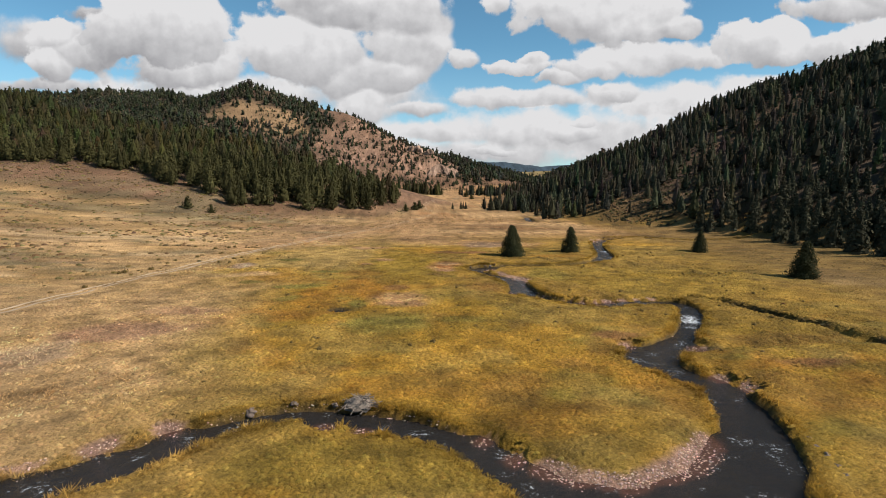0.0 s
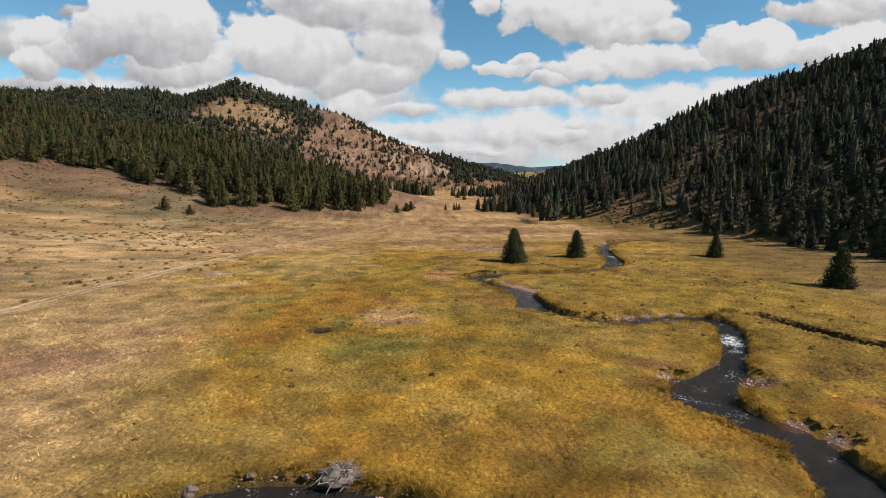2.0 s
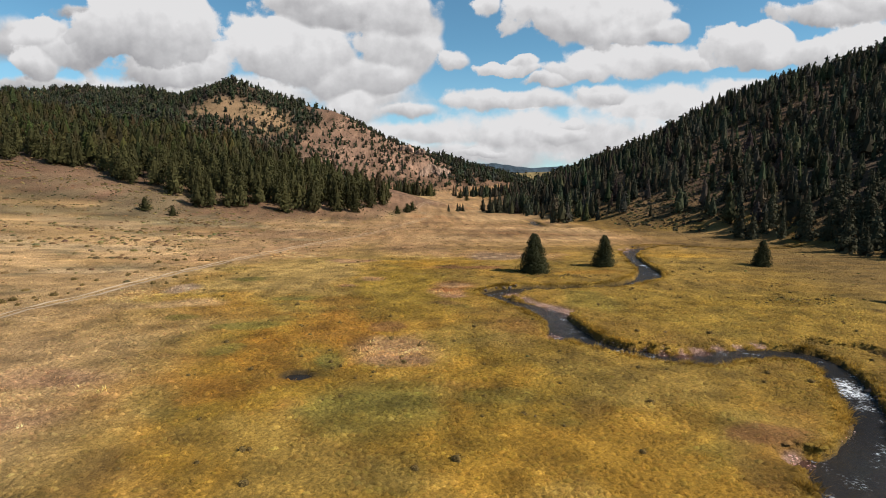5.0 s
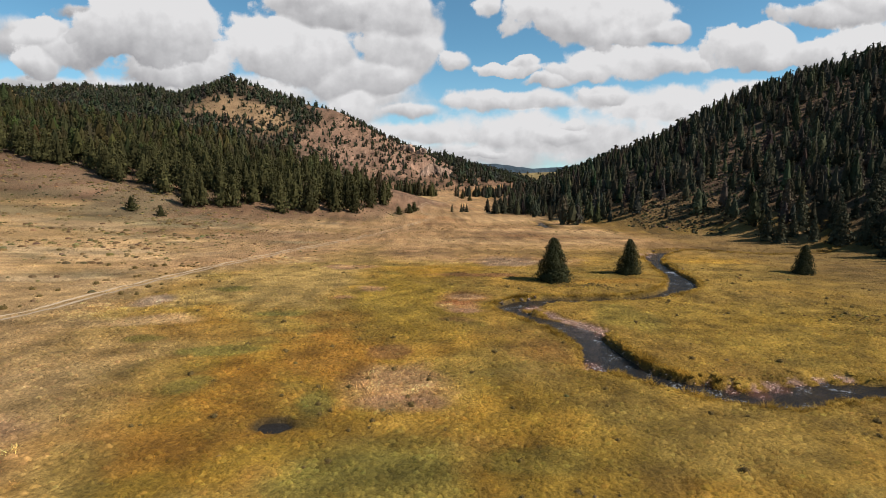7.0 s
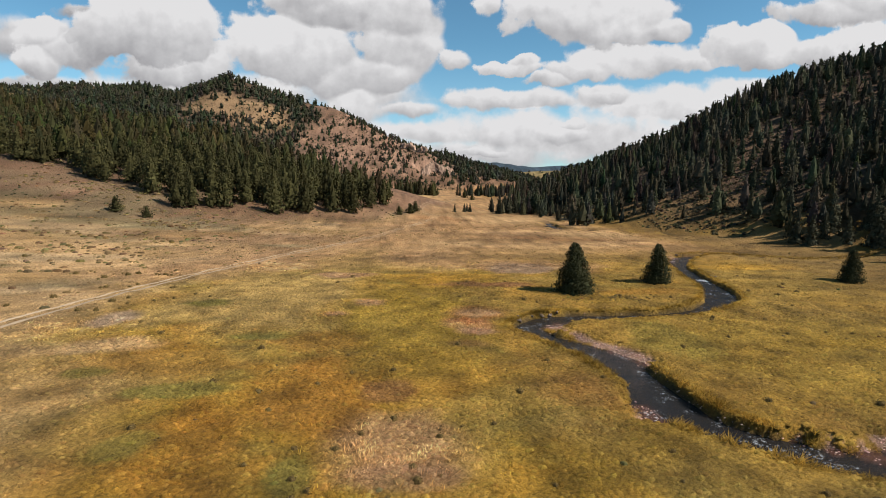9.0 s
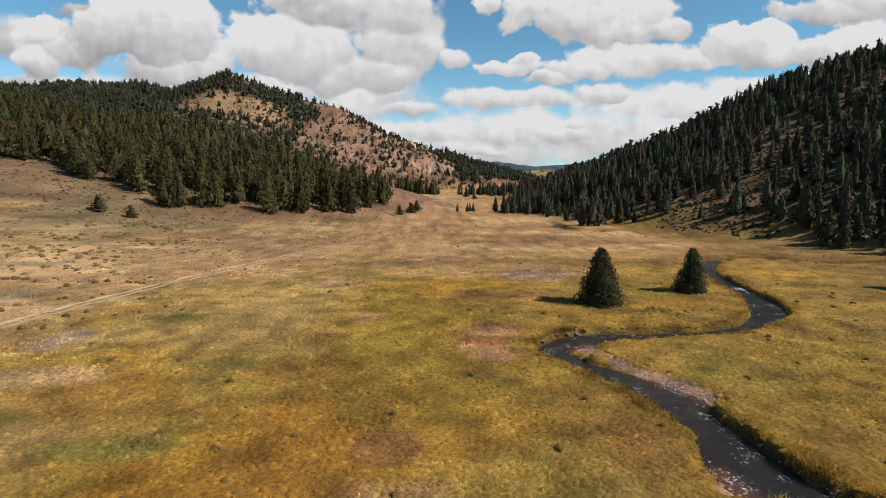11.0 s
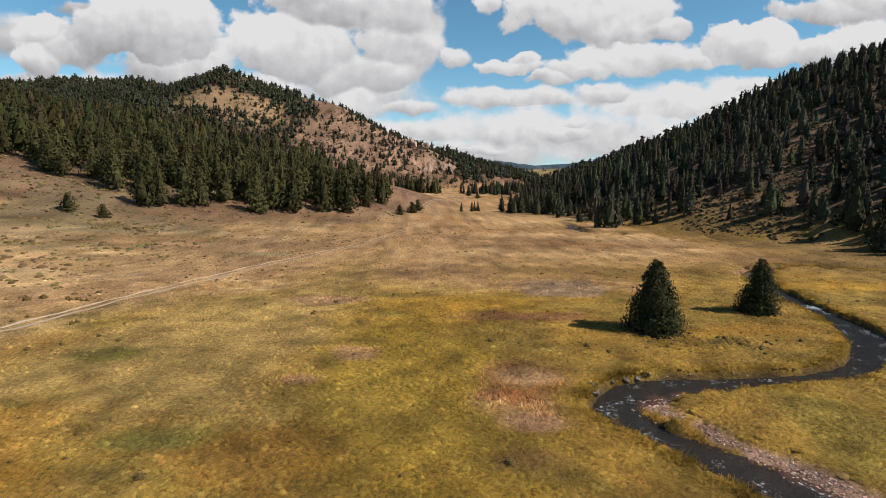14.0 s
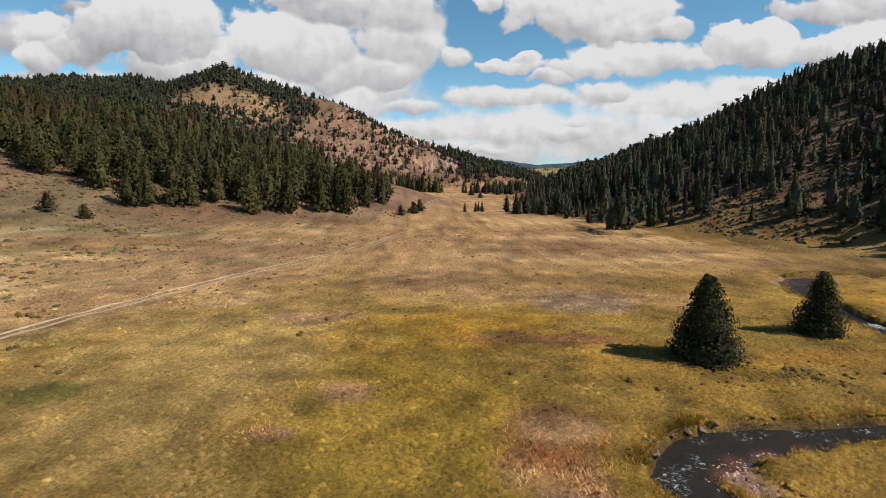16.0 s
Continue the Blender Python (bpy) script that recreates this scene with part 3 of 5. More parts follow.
def tex_noise(nt, scale, detail=4.0, rough=0.6):
    n = nnode(nt, "ShaderNodeTexNoise", Scale=scale, Detail=detail, Roughness=rough)
    nt.links.new(place(nt), n.inputs["Vector"])
    return n.outputs[0]


def cover_material(name, see_through, fine=False):
    """Ground cover and plants: the colour comes from the mesh, with fine mottling on it."""
    m, nt, b = material(name)
    a = nt.nodes.new("ShaderNodeAttribute")
    a.attribute_name = "Col"
    if see_through:
        isl = nt.nodes.new("ShaderNodeNewGeometry").outputs["Random Per Island"]
        c = times(nt, a.outputs["Color"], isl, 0.86, 1.14)
    else:
        c = times(nt, a.outputs["Color"], tex_noise(nt, 3.4, 8.0, 0.78), 0.42, 1.58)
        c = times(nt, c, tex_noise(nt, 0.21, 3.0), 0.88, 1.12)
        c = times(nt, c, tex_noise(nt, 0.055, 8.0, 0.7), 0.80, 1.20)
        bump(nt, b, tex_noise(nt, 9.0 if fine else 2.3, 9.0, 0.66), 1.0, 0.10 if fine else 0.55)
    nt.links.new(c, b.inputs["Base Color"])
    b.inputs["Roughness"].default_value = 0.95
    b.inputs["Specular IOR Level"].default_value = 0.12
    if see_through:
        tr = nt.nodes.new("ShaderNodeBsdfTranslucent")
        nt.links.new(c, tr.inputs[0])
        mix = nt.nodes.new("ShaderNodeMixShader")
        mix.inputs[0].default_value = see_through
        nt.links.new(b.outputs[0], mix.inputs[1])
        nt.links.new(tr.outputs[0], mix.inputs[2])
        nt.links.new(mix.outputs[0], nt.nodes["Material Output"].inputs[0])
    return m


M_GROUND = cover_material("meadow_ground", 0)
M_GRASS = cover_material("grass_blades", 0.45)
M_TUSSOCK = cover_material("grass_clumps", 0, True)
M_LEAF = cover_material("needles", 0.12)
M_BRUSH = cover_material("brush_leaves", 0.38)


def plain_material(name, colour, rough=0.9, mottled=0.25, scale=6.0, relief=0.3, depth=0.02, spec=0.2):
    m, nt, b = material(name)
    rgb = nt.nodes.new("ShaderNodeRGB")
    rgb.outputs[0].default_value = (*colour, 1)
    info = nt.nodes.new("ShaderNodeObjectInfo").outputs["Random"]
    c = times(nt, rgb.outputs[0], tex_noise(nt, scale, 6.0, 0.65), 1 - mottled, 1 + mottled)
    c = times(nt, c, info, 0.85, 1.15)
    nt.links.new(c, b.inputs["Base Color"])
    b.inputs["Roughness"].default_value, b.inputs["Specular IOR Level"].default_value = rough, spec
    bump(nt, b, tex_noise(nt, scale * 2.5, 5.0, 0.7), relief, depth)
    return m


M_BARK = plain_material("bark", (0.12, 0.08, 0.055), 0.95, 0.35, 9.0, 0.6, 0.03)
M_STONE = plain_material("creek_stone", (0.135, 0.10, 0.082), 0.85, 0.35, 4.0, 0.5, 0.03)
M_STICKS = plain_material("weathered_sticks", (0.17, 0.135, 0.11), 0.9, 0.3, 8.0)
M_ROAD = plain_material("packed_dirt", (0.37, 0.27, 0.175), 0.95, 0.2, 1.5, 0.4, 0.03)

M_WATER, nt, b = material("creek_water")
foam_glint = nt.nodes.new("ShaderNodeAttribute")
foam_glint.attribute_name = "foam_glint"
shallow = nt.nodes.new("ShaderNodeAttribute")
shallow.attribute_name = "shallow"
mixc = nt.nodes.new("ShaderNodeMix")
mixc.data_type = "RGBA"
mixc.inputs[6].default_value, mixc.inputs[7].default_value = (0.020, 0.018, 0.017, 1), (0.080, 0.038, 0.027, 1)
nt.links.new(shallow.outputs["Fac"], mixc.inputs[0])
spray = nnode(nt, "ShaderNodeMath")
spray.operation = "MULTIPLY"
froth = nnode(nt, "ShaderNodeMapRange")
lift = nnode(nt, "ShaderNodeMath")
lift.operation = "MULTIPLY_ADD"
nt.links.new(foam_glint.outputs["Fac"], lift.inputs[0])
lift.inputs[1].default_value = 0.135
nt.links.new(tex_noise(nt, 3.2, 9.0, 0.82), lift.inputs[2])
nt.links.new(lift.outputs[0], froth.inputs[0])
froth.inputs[1].default_value, froth.inputs[2].default_value = 0.60, 0.68
nt.links.new(froth.outputs[0], spray.inputs[0])
nt.links.new(foam_glint.outputs["Fac"], spray.inputs[1])
mixf = nt.nodes.new("ShaderNodeMix")
mixf.data_type = "RGBA"
nt.links.new(spray.outputs[0], mixf.inputs[0])
nt.links.new(mixc.outputs[2], mixf.inputs[6])
mixf.inputs[7].default_value = (0.75, 0.77, 0.80, 1)
nt.links.new(mixf.outputs[2], b.inputs["Base Color"])
b.inputs["IOR"].default_value = 1.33
b.inputs["Specular IOR Level"].default_value = 0.26
wet = nnode(nt, "ShaderNodeMapRange")
nt.links.new(spray.outputs[0], wet.inputs[0])
wet.inputs[3].default_value, wet.inputs[4].default_value = 0.10, 0.7
nt.links.new(wet.outputs[0], b.inputs["Roughness"])
bump(nt, b, tex_noise(nt, 2.6, 7.0, 0.78), 1.0, 0.13)


# ---- mesh tools ----
def mesh_from(name, verts, faces, mat, colours=None, smoothed=False):
    """A mesh from arrays: verts n x 3, faces m x 3 or m x 4, colours n x 3."""
    me = bpy.data.meshes.new(name)
    k = faces.shape[1]
    me.vertices.add(len(verts))
    me.vertices.foreach_set("co", np.ascontiguousarray(verts, dtype=np.float32).ravel())
    me.loops.add(faces.size)
    me.loops.foreach_set("vertex_index", np.ascontiguousarray(faces, dtype=np.int32).ravel())
    me.polygons.add(len(faces))
    me.polygons.foreach_set("loop_start", np.arange(0, faces.size, k, dtype=np.int32))
    me.polygons.foreach_set("use_smooth", np.full(len(faces), smoothed, dtype=bool))
    if colours is not None:
        at = me.attributes.new("Col", "FLOAT_COLOR", "POINT")
        at.data.foreach_set("color", np.hstack([colours, np.ones((len(colours), 1))]).astype(np.float32).ravel())
    me.update(calc_edges=True)
    me.validate()
    me.materials.append(mat)
    return me


def part_mesh(name, me, parent, label=""):
    ob = new(name, me)
    ob.parent = parent
    if label:
        ob["label"] = label
    return ob


def empty(name, x, y, z, turn=0.0, size=1.0):
    ob = new(name)
    ob.empty_display_size = 0.3
    ob.matrix_basis = pose(x, y, z, 0, 0, turn) @ Matrix.Scale(size, 4)
    return ob


def scatter(template, faces, px, py, pz, size, turn, tint):
    """Copies of one shape joined into arrays. tint: per copy, times the template's own colours."""
    tv, tc = template
    n, k = len(px), len(tv)
    c, s = np.cos(turn), np.sin(turn)
    out = np.empty((n, k, 3))
    out[:, :, 0] = (tv[:, 0] * c[:, None] - tv[:, 1] * s[:, None]) * size[:, None] + px[:, None]
    out[:, :, 1] = (tv[:, 0] * s[:, None] + tv[:, 1] * c[:, None]) * size[:, None] + py[:, None]
    out[:, :, 2] = tv[:, 2] * size[:, None] + pz[:, None]
    f = (faces[None] + (np.arange(n) * k)[:, None, None]).reshape(-1, faces.shape[1])
    col = (tc[None] * tint[:, None, :]).reshape(-1, 3)
    return out.reshape(-1, 3), f, col


def join(sets, wide=1.0):
    vs, fs, cs, at = [], [], [], 0
    for v, f, c in sets:
        vs.append(v)
        fs.append(f + at)
        cs.append(c)
        at += len(v)
    return np.vstack(vs) * np.array((wide, wide, 1.0)), np.vstack(fs), np.vstack(cs)


# ---- ground sheet ----
def axis(lo, a, b, hi, step, grow, cap, reach):
    """Grid lines: even between a and b, then ever wider."""
    mid = list(np.arange(a, b + 1e-6, step))

    def outward(start, end, sign):
        out, at, s = [], start, step
        while (end - at) * sign > 0:
            s = min(s * grow, cap if abs(at - start) < reach else 90)
            at += sign * s
            out.append(at)
        return out
    return np.array(outward(a, lo, -1)[::-1] + mid + outward(b, hi, 1))


gx = axis(-4800, -30, 54, 4800, 0.43, 1.09, 15, 900)
gy = axis(-900, 24, 132, 4900, 0.43, 1.09, 15, 1050)
X, Y = np.meshgrid(gx, gy)
xs, ys = X.ravel(), Y.ravel()
zs = ground_z(xs, ys)
nx, ny = len(gx), len(gy)
idx = np.arange(nx * ny).reshape(ny, nx)
quads = np.stack([idx[:-1, :-1], idx[:-1, 1:], idx[1:, 1:], idx[1:, :-1]], -1).reshape(-1, 4)
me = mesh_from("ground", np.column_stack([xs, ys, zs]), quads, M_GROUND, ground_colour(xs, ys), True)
ground = tagged(new("ground", me), "golden autumn valley meadow rising into dry brown hillsides", "ground", kind="structure")

# ---- water ----
FOAM = [(36.3, 65.4, 2.6, 1.0), (37.0, 67.0, 2.0, 1.0), (35.0, 62.8, 1.7, 0.7), (37.6, 68, 1.6, 0.75), (29.5, 55.5, 1.6, 0.35), (26.0, 31.5, 1.6, 0.6), (26.8, 34, 1.2, 0.5), (16.6, 106.3, 1.0, 0.6), (19.5, 106.4, 1.4, 0.5),
        (13.7, 103.0, 1.0, 0.55), (49.2, 128.4, 2.5, 1.0), (48.6, 126.0, 1.5, 0.8), (51.0, 138, 1.4, 0.5), (57, 150, 1.6, 0.5), (20.2, 87, 1.4, 0.35), (28.0, 108.3, 1.6, 0.35), (27, 49, 1.5, 0.25), (46, 118, 2.0, 0.3), (24, 46, 1, 0.3)]
ex = creek_edge(xs, ys)
wet_v = (ex < 1.1) & (ys > 8) & (ys < 440)
qin = wet_v[quads].any(axis=1)
used = np.unique(quads[qin])
remap = np.full(nx * ny, -1)
remap[used] = np.arange(len(used))
ripple = 0.05 * fbm(xs[used], ys[used], 1.5, 91, 3)
me = mesh_from("creek_water", np.column_stack([xs[used], ys[used], WATER + ripple]), remap[quads[qin]], M_WATER, None, True)
fo, sh = np.zeros(len(used)), np.zeros(len(used))
for fx_, fy_, r, k in FOAM:
    fo = np.maximum(fo, k * smooth(r * 1.0, r * 0.2, np.hypot(xs[used] - fx_, ys[used] - fy_)))
# weak white specks all over, ripple sparkle painted in besides the riffles
fo = np.maximum(fo, 0.55 * smooth(0.50, 0.86, vnoise(xs[used] / 1.1, ys[used] / 1.1, 19)))
sh = smooth(-0.9, 0.1, ex[used] - 1.35 + 1.9 * bar_mask(xs[used], ys[used]) + 0.8 * fbm(xs[used], ys[used], 6, 17, 2))
for name, arr in (("foam_glint", fo), ("shallow", sh)):
    at = me.attributes.new(name, "FLOAT", "POINT")
    at.data.foreach_set("value", arr.astype(np.float32))
creek = tagged(new("water", me), "dark meandering creek with small white riffles", "creek", kind="structure")

# still water in the hollow
ang = np.linspace(0, 2 * math.pi, 40, endpoint=False)
rr = 1.15 * (1 + 0.12 * np.sin(3 * ang + 1) + 0.08 * np.sin(5 * ang))
pv = np.vstack([[[0, 0, 0]], np.column_stack([1.25 * rr * np.cos(ang), rr * np.sin(ang), np.zeros(40)])])
pf = np.array([[0, 1 + k, 1 + (k + 1) % 40] for k in range(40)])
me = mesh_from("pool_water", pv, pf, M_WATER)
for name in ("foam_glint", "shallow"):
    me.attributes.new(name, "FLOAT", "POINT")
pool = tagged(new("pool", me), "small dark pool in a hollow of the meadow", "pool", kind="structure")
pool.location = (POOL[0], POOL[1], float(ground_z(np.array([POOL[0]]), np.array([POOL[1]]))[0]) + 0.30)


# ---- road: two wheel tracks ----
def ribbon(line, offset, width):
    d = np.gradient(line, axis=0)
    n = np.column_stack([-d[:, 1], d[:, 0]]) / np.linalg.norm(d, axis=1)[:, None]
    rows = []
    for k in (-0.5, 0.0, 0.5):
        wob = 0.12 * fbm(line[:, 0] + 50 * k, line[:, 1], 4, 3, 2)
        p = line + n * (offset + width * k * (1.1 - 0.65 * smooth(120, 200, line[:, 1])) + wob)[:, None]
        rows.append(np.column_stack([p, ground_z(p[:, 0], p[:, 1]) + (0.05 if k == 0 else 0.02)]))
    v = np.vstack(rows)
    m = len(line)
    f = [[r * m + i, r * m + i + 1, (r + 1) * m + i + 1, (r + 1) * m + i] for r in range(2) for i in range(m - 1)]
    return v, np.array(f)


seg = np.concatenate([[0], np.cumsum(np.linalg.norm(np.diff(ROAD, axis=0), axis=1))])
at = np.arange(0, seg[-1], 0.8)
line = np.column_stack([np.interp(at, seg, ROAD[:, 0]), np.interp(at, seg, ROAD[:, 1])])
road = tagged(new("dirt_road"), "pale two-track dirt road along the meadow edge", "road", kind="structure")
for off in (-0.75, 0.75):
    v, f = ribbon(line, off, 0.5)
    part_mesh("wheel_track", mesh_from("wheel_track", v, f, M_ROAD, None, True), road)


# ---- trees ----
def trunk_arrays(height, r, sides=6, lean=0.0):
    v, f = [], []
    for k, (h, s) in enumerate(((-0.3, 1.25), (0.3, 1.0), (height * 0.5, 0.62), (height * 0.96, 0.08))):
        for i in range(sides):
            a = 2 * math.pi * i / sides
            v.append((r * s * math.cos(a) + lean * h * h / height, r * s * math.sin(a), h))
    for k in range(3):
        for i in range(sides):
            j = (i + 1) % sides
            f += [(k * sides + i, k * sides + j, (k + 1) * sides + j), (k * sides + i, (k + 1) * sides + j, (k + 1) * sides + i)]
    return np.array(v), np.array(f)


SPRUCE_TINT, PINE_TINT, FIR_TINT = np.array((0.035, 0.036, 0.015)), np.array((0.043, 0.039, 0.014)), np.array((0.049, 0.046, 0.027))


def height_at(x, y):
    return float(ground_z(np.array([float(x)]), np.array([float(y)]))[0])


def clump_crown(rng, n, kind, clumps, leaf, radius=0.0, power=0.0, wide=1.0):
    """Unit-height conical crown of bough clumps set round the stem, each a tuft of small leaf sprays, over a dense inside."""
    fir = kind == "spruce"
    base = 0.02 if fir else 0.07
    radius = radius or (0.225 if fir else 0.285)
    power = power or (0.85 if fir else 0.56)

    def envelope(t):
        return radius * np.clip((t - base) * (8 if clumps < 100 else 2.6) + 0.55, 0.45, 1) * np.clip(1 - t, 0, 1) ** power + 0.008

    tc = base + (0.97 - base) * ((np.arange(clumps) + rng.random(clumps)) / clumps) ** 1.25
    env = envelope(tc)
    az = np.arange(clumps) * 2.4 + rng.normal(0, 0.5, clumps)
    push = rng.uniform(0.55, 1.0, clumps)
    lean = rng.normal(0, 0.02 if fir else 0.05, 2)
    cx_, cy_ = np.cos(az) * env * push + lean[0] * tc, np.sin(az) * env * push + lean[1] * tc
    rc = 0.42 * env + 0.012
    k = rng.integers(0, clumps, n)
    d = rng.standard_normal((n, 3))
    d /= np.linalg.norm(d, axis=1)[:, None]
    mid = np.column_stack([cx_[k], cy_[k], tc[k]]) + d * rc[k][:, None] * np.array((1.0, 1.0, 0.6 if fir else 0.9)) * rng.uniform(0.6, 1.1, n)[:, None]
    if fir:
        mid[:, 2] -= 0.3 * np.hypot(mid[:, 0], mid[:, 1])
    mid[:, 2] = np.clip(mid[:, 2], 0.01, 1.0)
    out = np.column_stack([mid[:, 0], mid[:, 1], np.full(n, 0.07)]) / radius
    nrm = 0.45 * d + 0.9 * out + rng.normal(0, 0.22, (n, 3))
    nrm /= np.linalg.norm(nrm, axis=1)[:, None]
    a = np.cross(nrm, rng.standard_normal((n, 3)))
    a /= np.linalg.norm(a, axis=1)[:, None]
    b = np.cross(nrm, a)
    s = (leaf * rng.uniform(0.6, 1.3, n) * (0.55 + 0.6 * (1 - mid[:, 2])))[:, None]
    v = np.stack([mid + a * s, mid - a * s * 0.6 + b * s * 0.8, mid - a * s * 0.5 - b * s * 0.8], 1).reshape(-1, 3)
    f = np.arange(3 * n).reshape(-1, 3)
    tone = rng.uniform(0.85, 1.15, clumps)[k] * rng.uniform(0.9, 1.1, n)
    # inside of the crown, coloured darker to stand for the shade within
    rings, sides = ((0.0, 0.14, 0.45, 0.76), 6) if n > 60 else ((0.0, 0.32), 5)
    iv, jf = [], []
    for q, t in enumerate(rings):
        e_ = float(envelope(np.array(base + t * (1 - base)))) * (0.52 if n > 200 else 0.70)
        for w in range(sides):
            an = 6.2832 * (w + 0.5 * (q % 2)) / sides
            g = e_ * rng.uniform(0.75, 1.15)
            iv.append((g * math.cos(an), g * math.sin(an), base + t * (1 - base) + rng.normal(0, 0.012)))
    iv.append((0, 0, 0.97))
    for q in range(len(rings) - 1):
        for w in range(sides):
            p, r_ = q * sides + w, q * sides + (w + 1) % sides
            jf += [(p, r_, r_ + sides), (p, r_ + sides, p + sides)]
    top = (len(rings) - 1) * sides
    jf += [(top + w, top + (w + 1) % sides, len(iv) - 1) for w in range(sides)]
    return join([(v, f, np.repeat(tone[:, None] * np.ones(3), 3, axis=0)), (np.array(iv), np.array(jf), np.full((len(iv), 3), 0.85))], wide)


def free_spruce(x, y, height, radius, seed, twin, label, tint=SPRUCE_TINT):
    rng = np.random.default_rng(seed)
    tree = tagged(empty("spruce_tree", x, y, height_at(x, y) - 0.05, rng.random() * 360), label, "spruce tree", group="lone trees in the meadow")
    v, f, c = clump_crown(rng, 6400, "spruce", 190, 0.023, 0.94 * radius / height, 0.66)
    height *= 1.07
    v = v * height
    if twin:
        v2, f2, c2 = clump_crown(rng, 3600, "spruce", 130, 0.023, 0.8 * radius / height, 0.70)
        v[:, 0] -= 0.16 * np.clip(v[:, 2] / height, 0, 1) * height * 0.6
        v2 = v2 * height * 0.98 + np.array((0.5, 0.2, 0.0)) * (0.4 + v2[:, 2:3])
        v, f, c = join([(v, f, c), (v2, f2, c2)])
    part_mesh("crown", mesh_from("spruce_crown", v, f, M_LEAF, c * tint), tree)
    v, f = trunk_arrays(height, 0.035 * height, 9)
    part_mesh("trunk", mesh_from("spruce_trunk", v, f, M_BARK, None, True), tree)
    return tree


free_spruce(23.9, 118.2, 6.6, 2.9, 11, True, "dense dark blue-green spruce with a double top beside the creek")
free_spruce(38.9, 124.6, 5.7, 2.45, 12, False, "dense dark blue-green spruce standing in gold meadow grass")
free_spruce(70.3, 124.2, 4.9, 2.0, 13, False, "small dark spruce alone in the meadow")
free_spruce(71.0, 91.3, 6.4, 2.7, 14, False, "broad dark spruce alone in yellow grass")


FIRS = [clump_crown(np.random.default_rng(20 + k), 120, "spruce", 26, 0.050) for k in range(7)]
PINES = [clump_crown(np.random.default_rng(30 + k), 120, "pine", 22, 0.060) for k in range(8)]
FAR_FIRS = [clump_crown(np.random.default_rng(40 + k), 24, "spruce", 14, 0.11, wide=1.4) for k in range(4)]
FAR_PINES = [clump_crown(np.random.default_rng(50 + k), 24, "pine", 12, 0.13, wide=1.55) for k in range(4)]


def trees_in(rng, x0, x1, y0, y1, gap):
    """Jittered grid of places."""
    gxx, gyy = np.meshgrid(np.arange(x0, x1, gap), np.arange(y0, y1, gap))
    return gxx.ravel() + (rng.random(gxx.size) - 0.5) * gap * 1.3, gyy.ravel() + (rng.random(gxx.size) - 0.5) * gap * 1.3


rng = np.random.default_rng(5)
# western wood
lx, ly = trees_in(rng, -460, 0, 205, 560, 5.7)
lh = ridge(RIDGE_LEFT, lx, ly)
foot = np.interp(lx, WOOD_X, WOOD_Y)
into = ly - foot + 12 * fbm(lx, ly, 26, 201, 3)
lk = smooth(-1, 6, into) * (0.97 - 0.45 * smooth(0.0, 0.25, fbm(lx, ly, 24, 217, 3)) * smooth(60, 20, into))
crest = np.array(RIDGE_LEFT)
keep = (rng.random(lx.size) < lk) & (ly < np.interp(lx, crest[::-1, 0], crest[::-1, 1]) + 14)
lx, ly = lx[keep], ly[keep]
# the row that closes the wood towards the cliff
bx_, by_ = trees_in(rng, -60, 50, 460, 540, 5.0)
d, _ = along([(-46, 505, 0), (-10, 520, 0), (12, 506, 0), (24, 488, 0)], bx_, by_)
keep = rng.random(bx_.size) < 0.9 * smooth(13, 6, d)
lx, ly = np.append(lx, bx_[keep]), np.append(ly, by_[keep])
# eastern wood
ex_, ey_ = trees_in(rng, 60, 440, 100, 600, 4.1)
eh = ridge(RIDGE_RIGHT, ex_, ey_)
ek = smooth(3.0, 8, eh + 5 * smooth(190, 168, ey_) * smooth(92, 102, ex_) + 6.5 * smooth(208, 228, ey_) * smooth(335, 300, ey_) - 1.5 * smooth(320, 370, ey_) + 6 * fbm(ex_, ey_, 30, 207, 3)) * (1 - 0.52 * glades(ex_, ey_))
crest = np.array(RIDGE_RIGHT)
keep = (rng.random(ex_.size) < ek) & (ex_ < np.interp(ey_, crest[:, 1], crest[:, 0]) + 14)
ex_, ey_ = ex_[keep], ey_[keep]
# the far mountain
mx, my = trees_in(rng, -1000, 200, 480, 1180, 6.4)
mh = ridge(RIDGE_PEAK, mx, my)
bare = np.maximum(smooth(52, 38, np.hypot((mx + 186) * 0.80, (my - 702) * 1.45) + 20 * fbm(mx, my, 40, 305, 2)),
                  smooth(-118, -92, mx + 30 * fbm(mx, my, 50, 307, 2)) * smooth(830, 790, my) * smooth(75, 40, mx) * smooth(0, 10, mh))
mk = smooth(3, 12, mh + 6 * fbm(mx, my, 60, 209, 3)) * (1 - bare * (0.50 - 0.9 * fbm(mx, my, 28, 215, 3)))
crest = np.array(RIDGE_PEAK)
keep = (my < np.interp(mx, crest[:, 0], crest[:, 1]) + 16) & (rng.random(mx.size) < mk) & (ridge(RIDGE_LEFT, mx, my) < np.maximum(mh, 6))
mx, my, mbare = mx[keep], my[keep], bare[keep]
# far slopes
fx, fy = trees_in(rng, -300, 600, 1150, 1500, 16)
keep = rng.random(fx.size) < 0.35 * smooth(-0.1, 0.3, fbm(fx, fy, 120, 211, 3))
fx, fy = fx[keep], fy[keep]
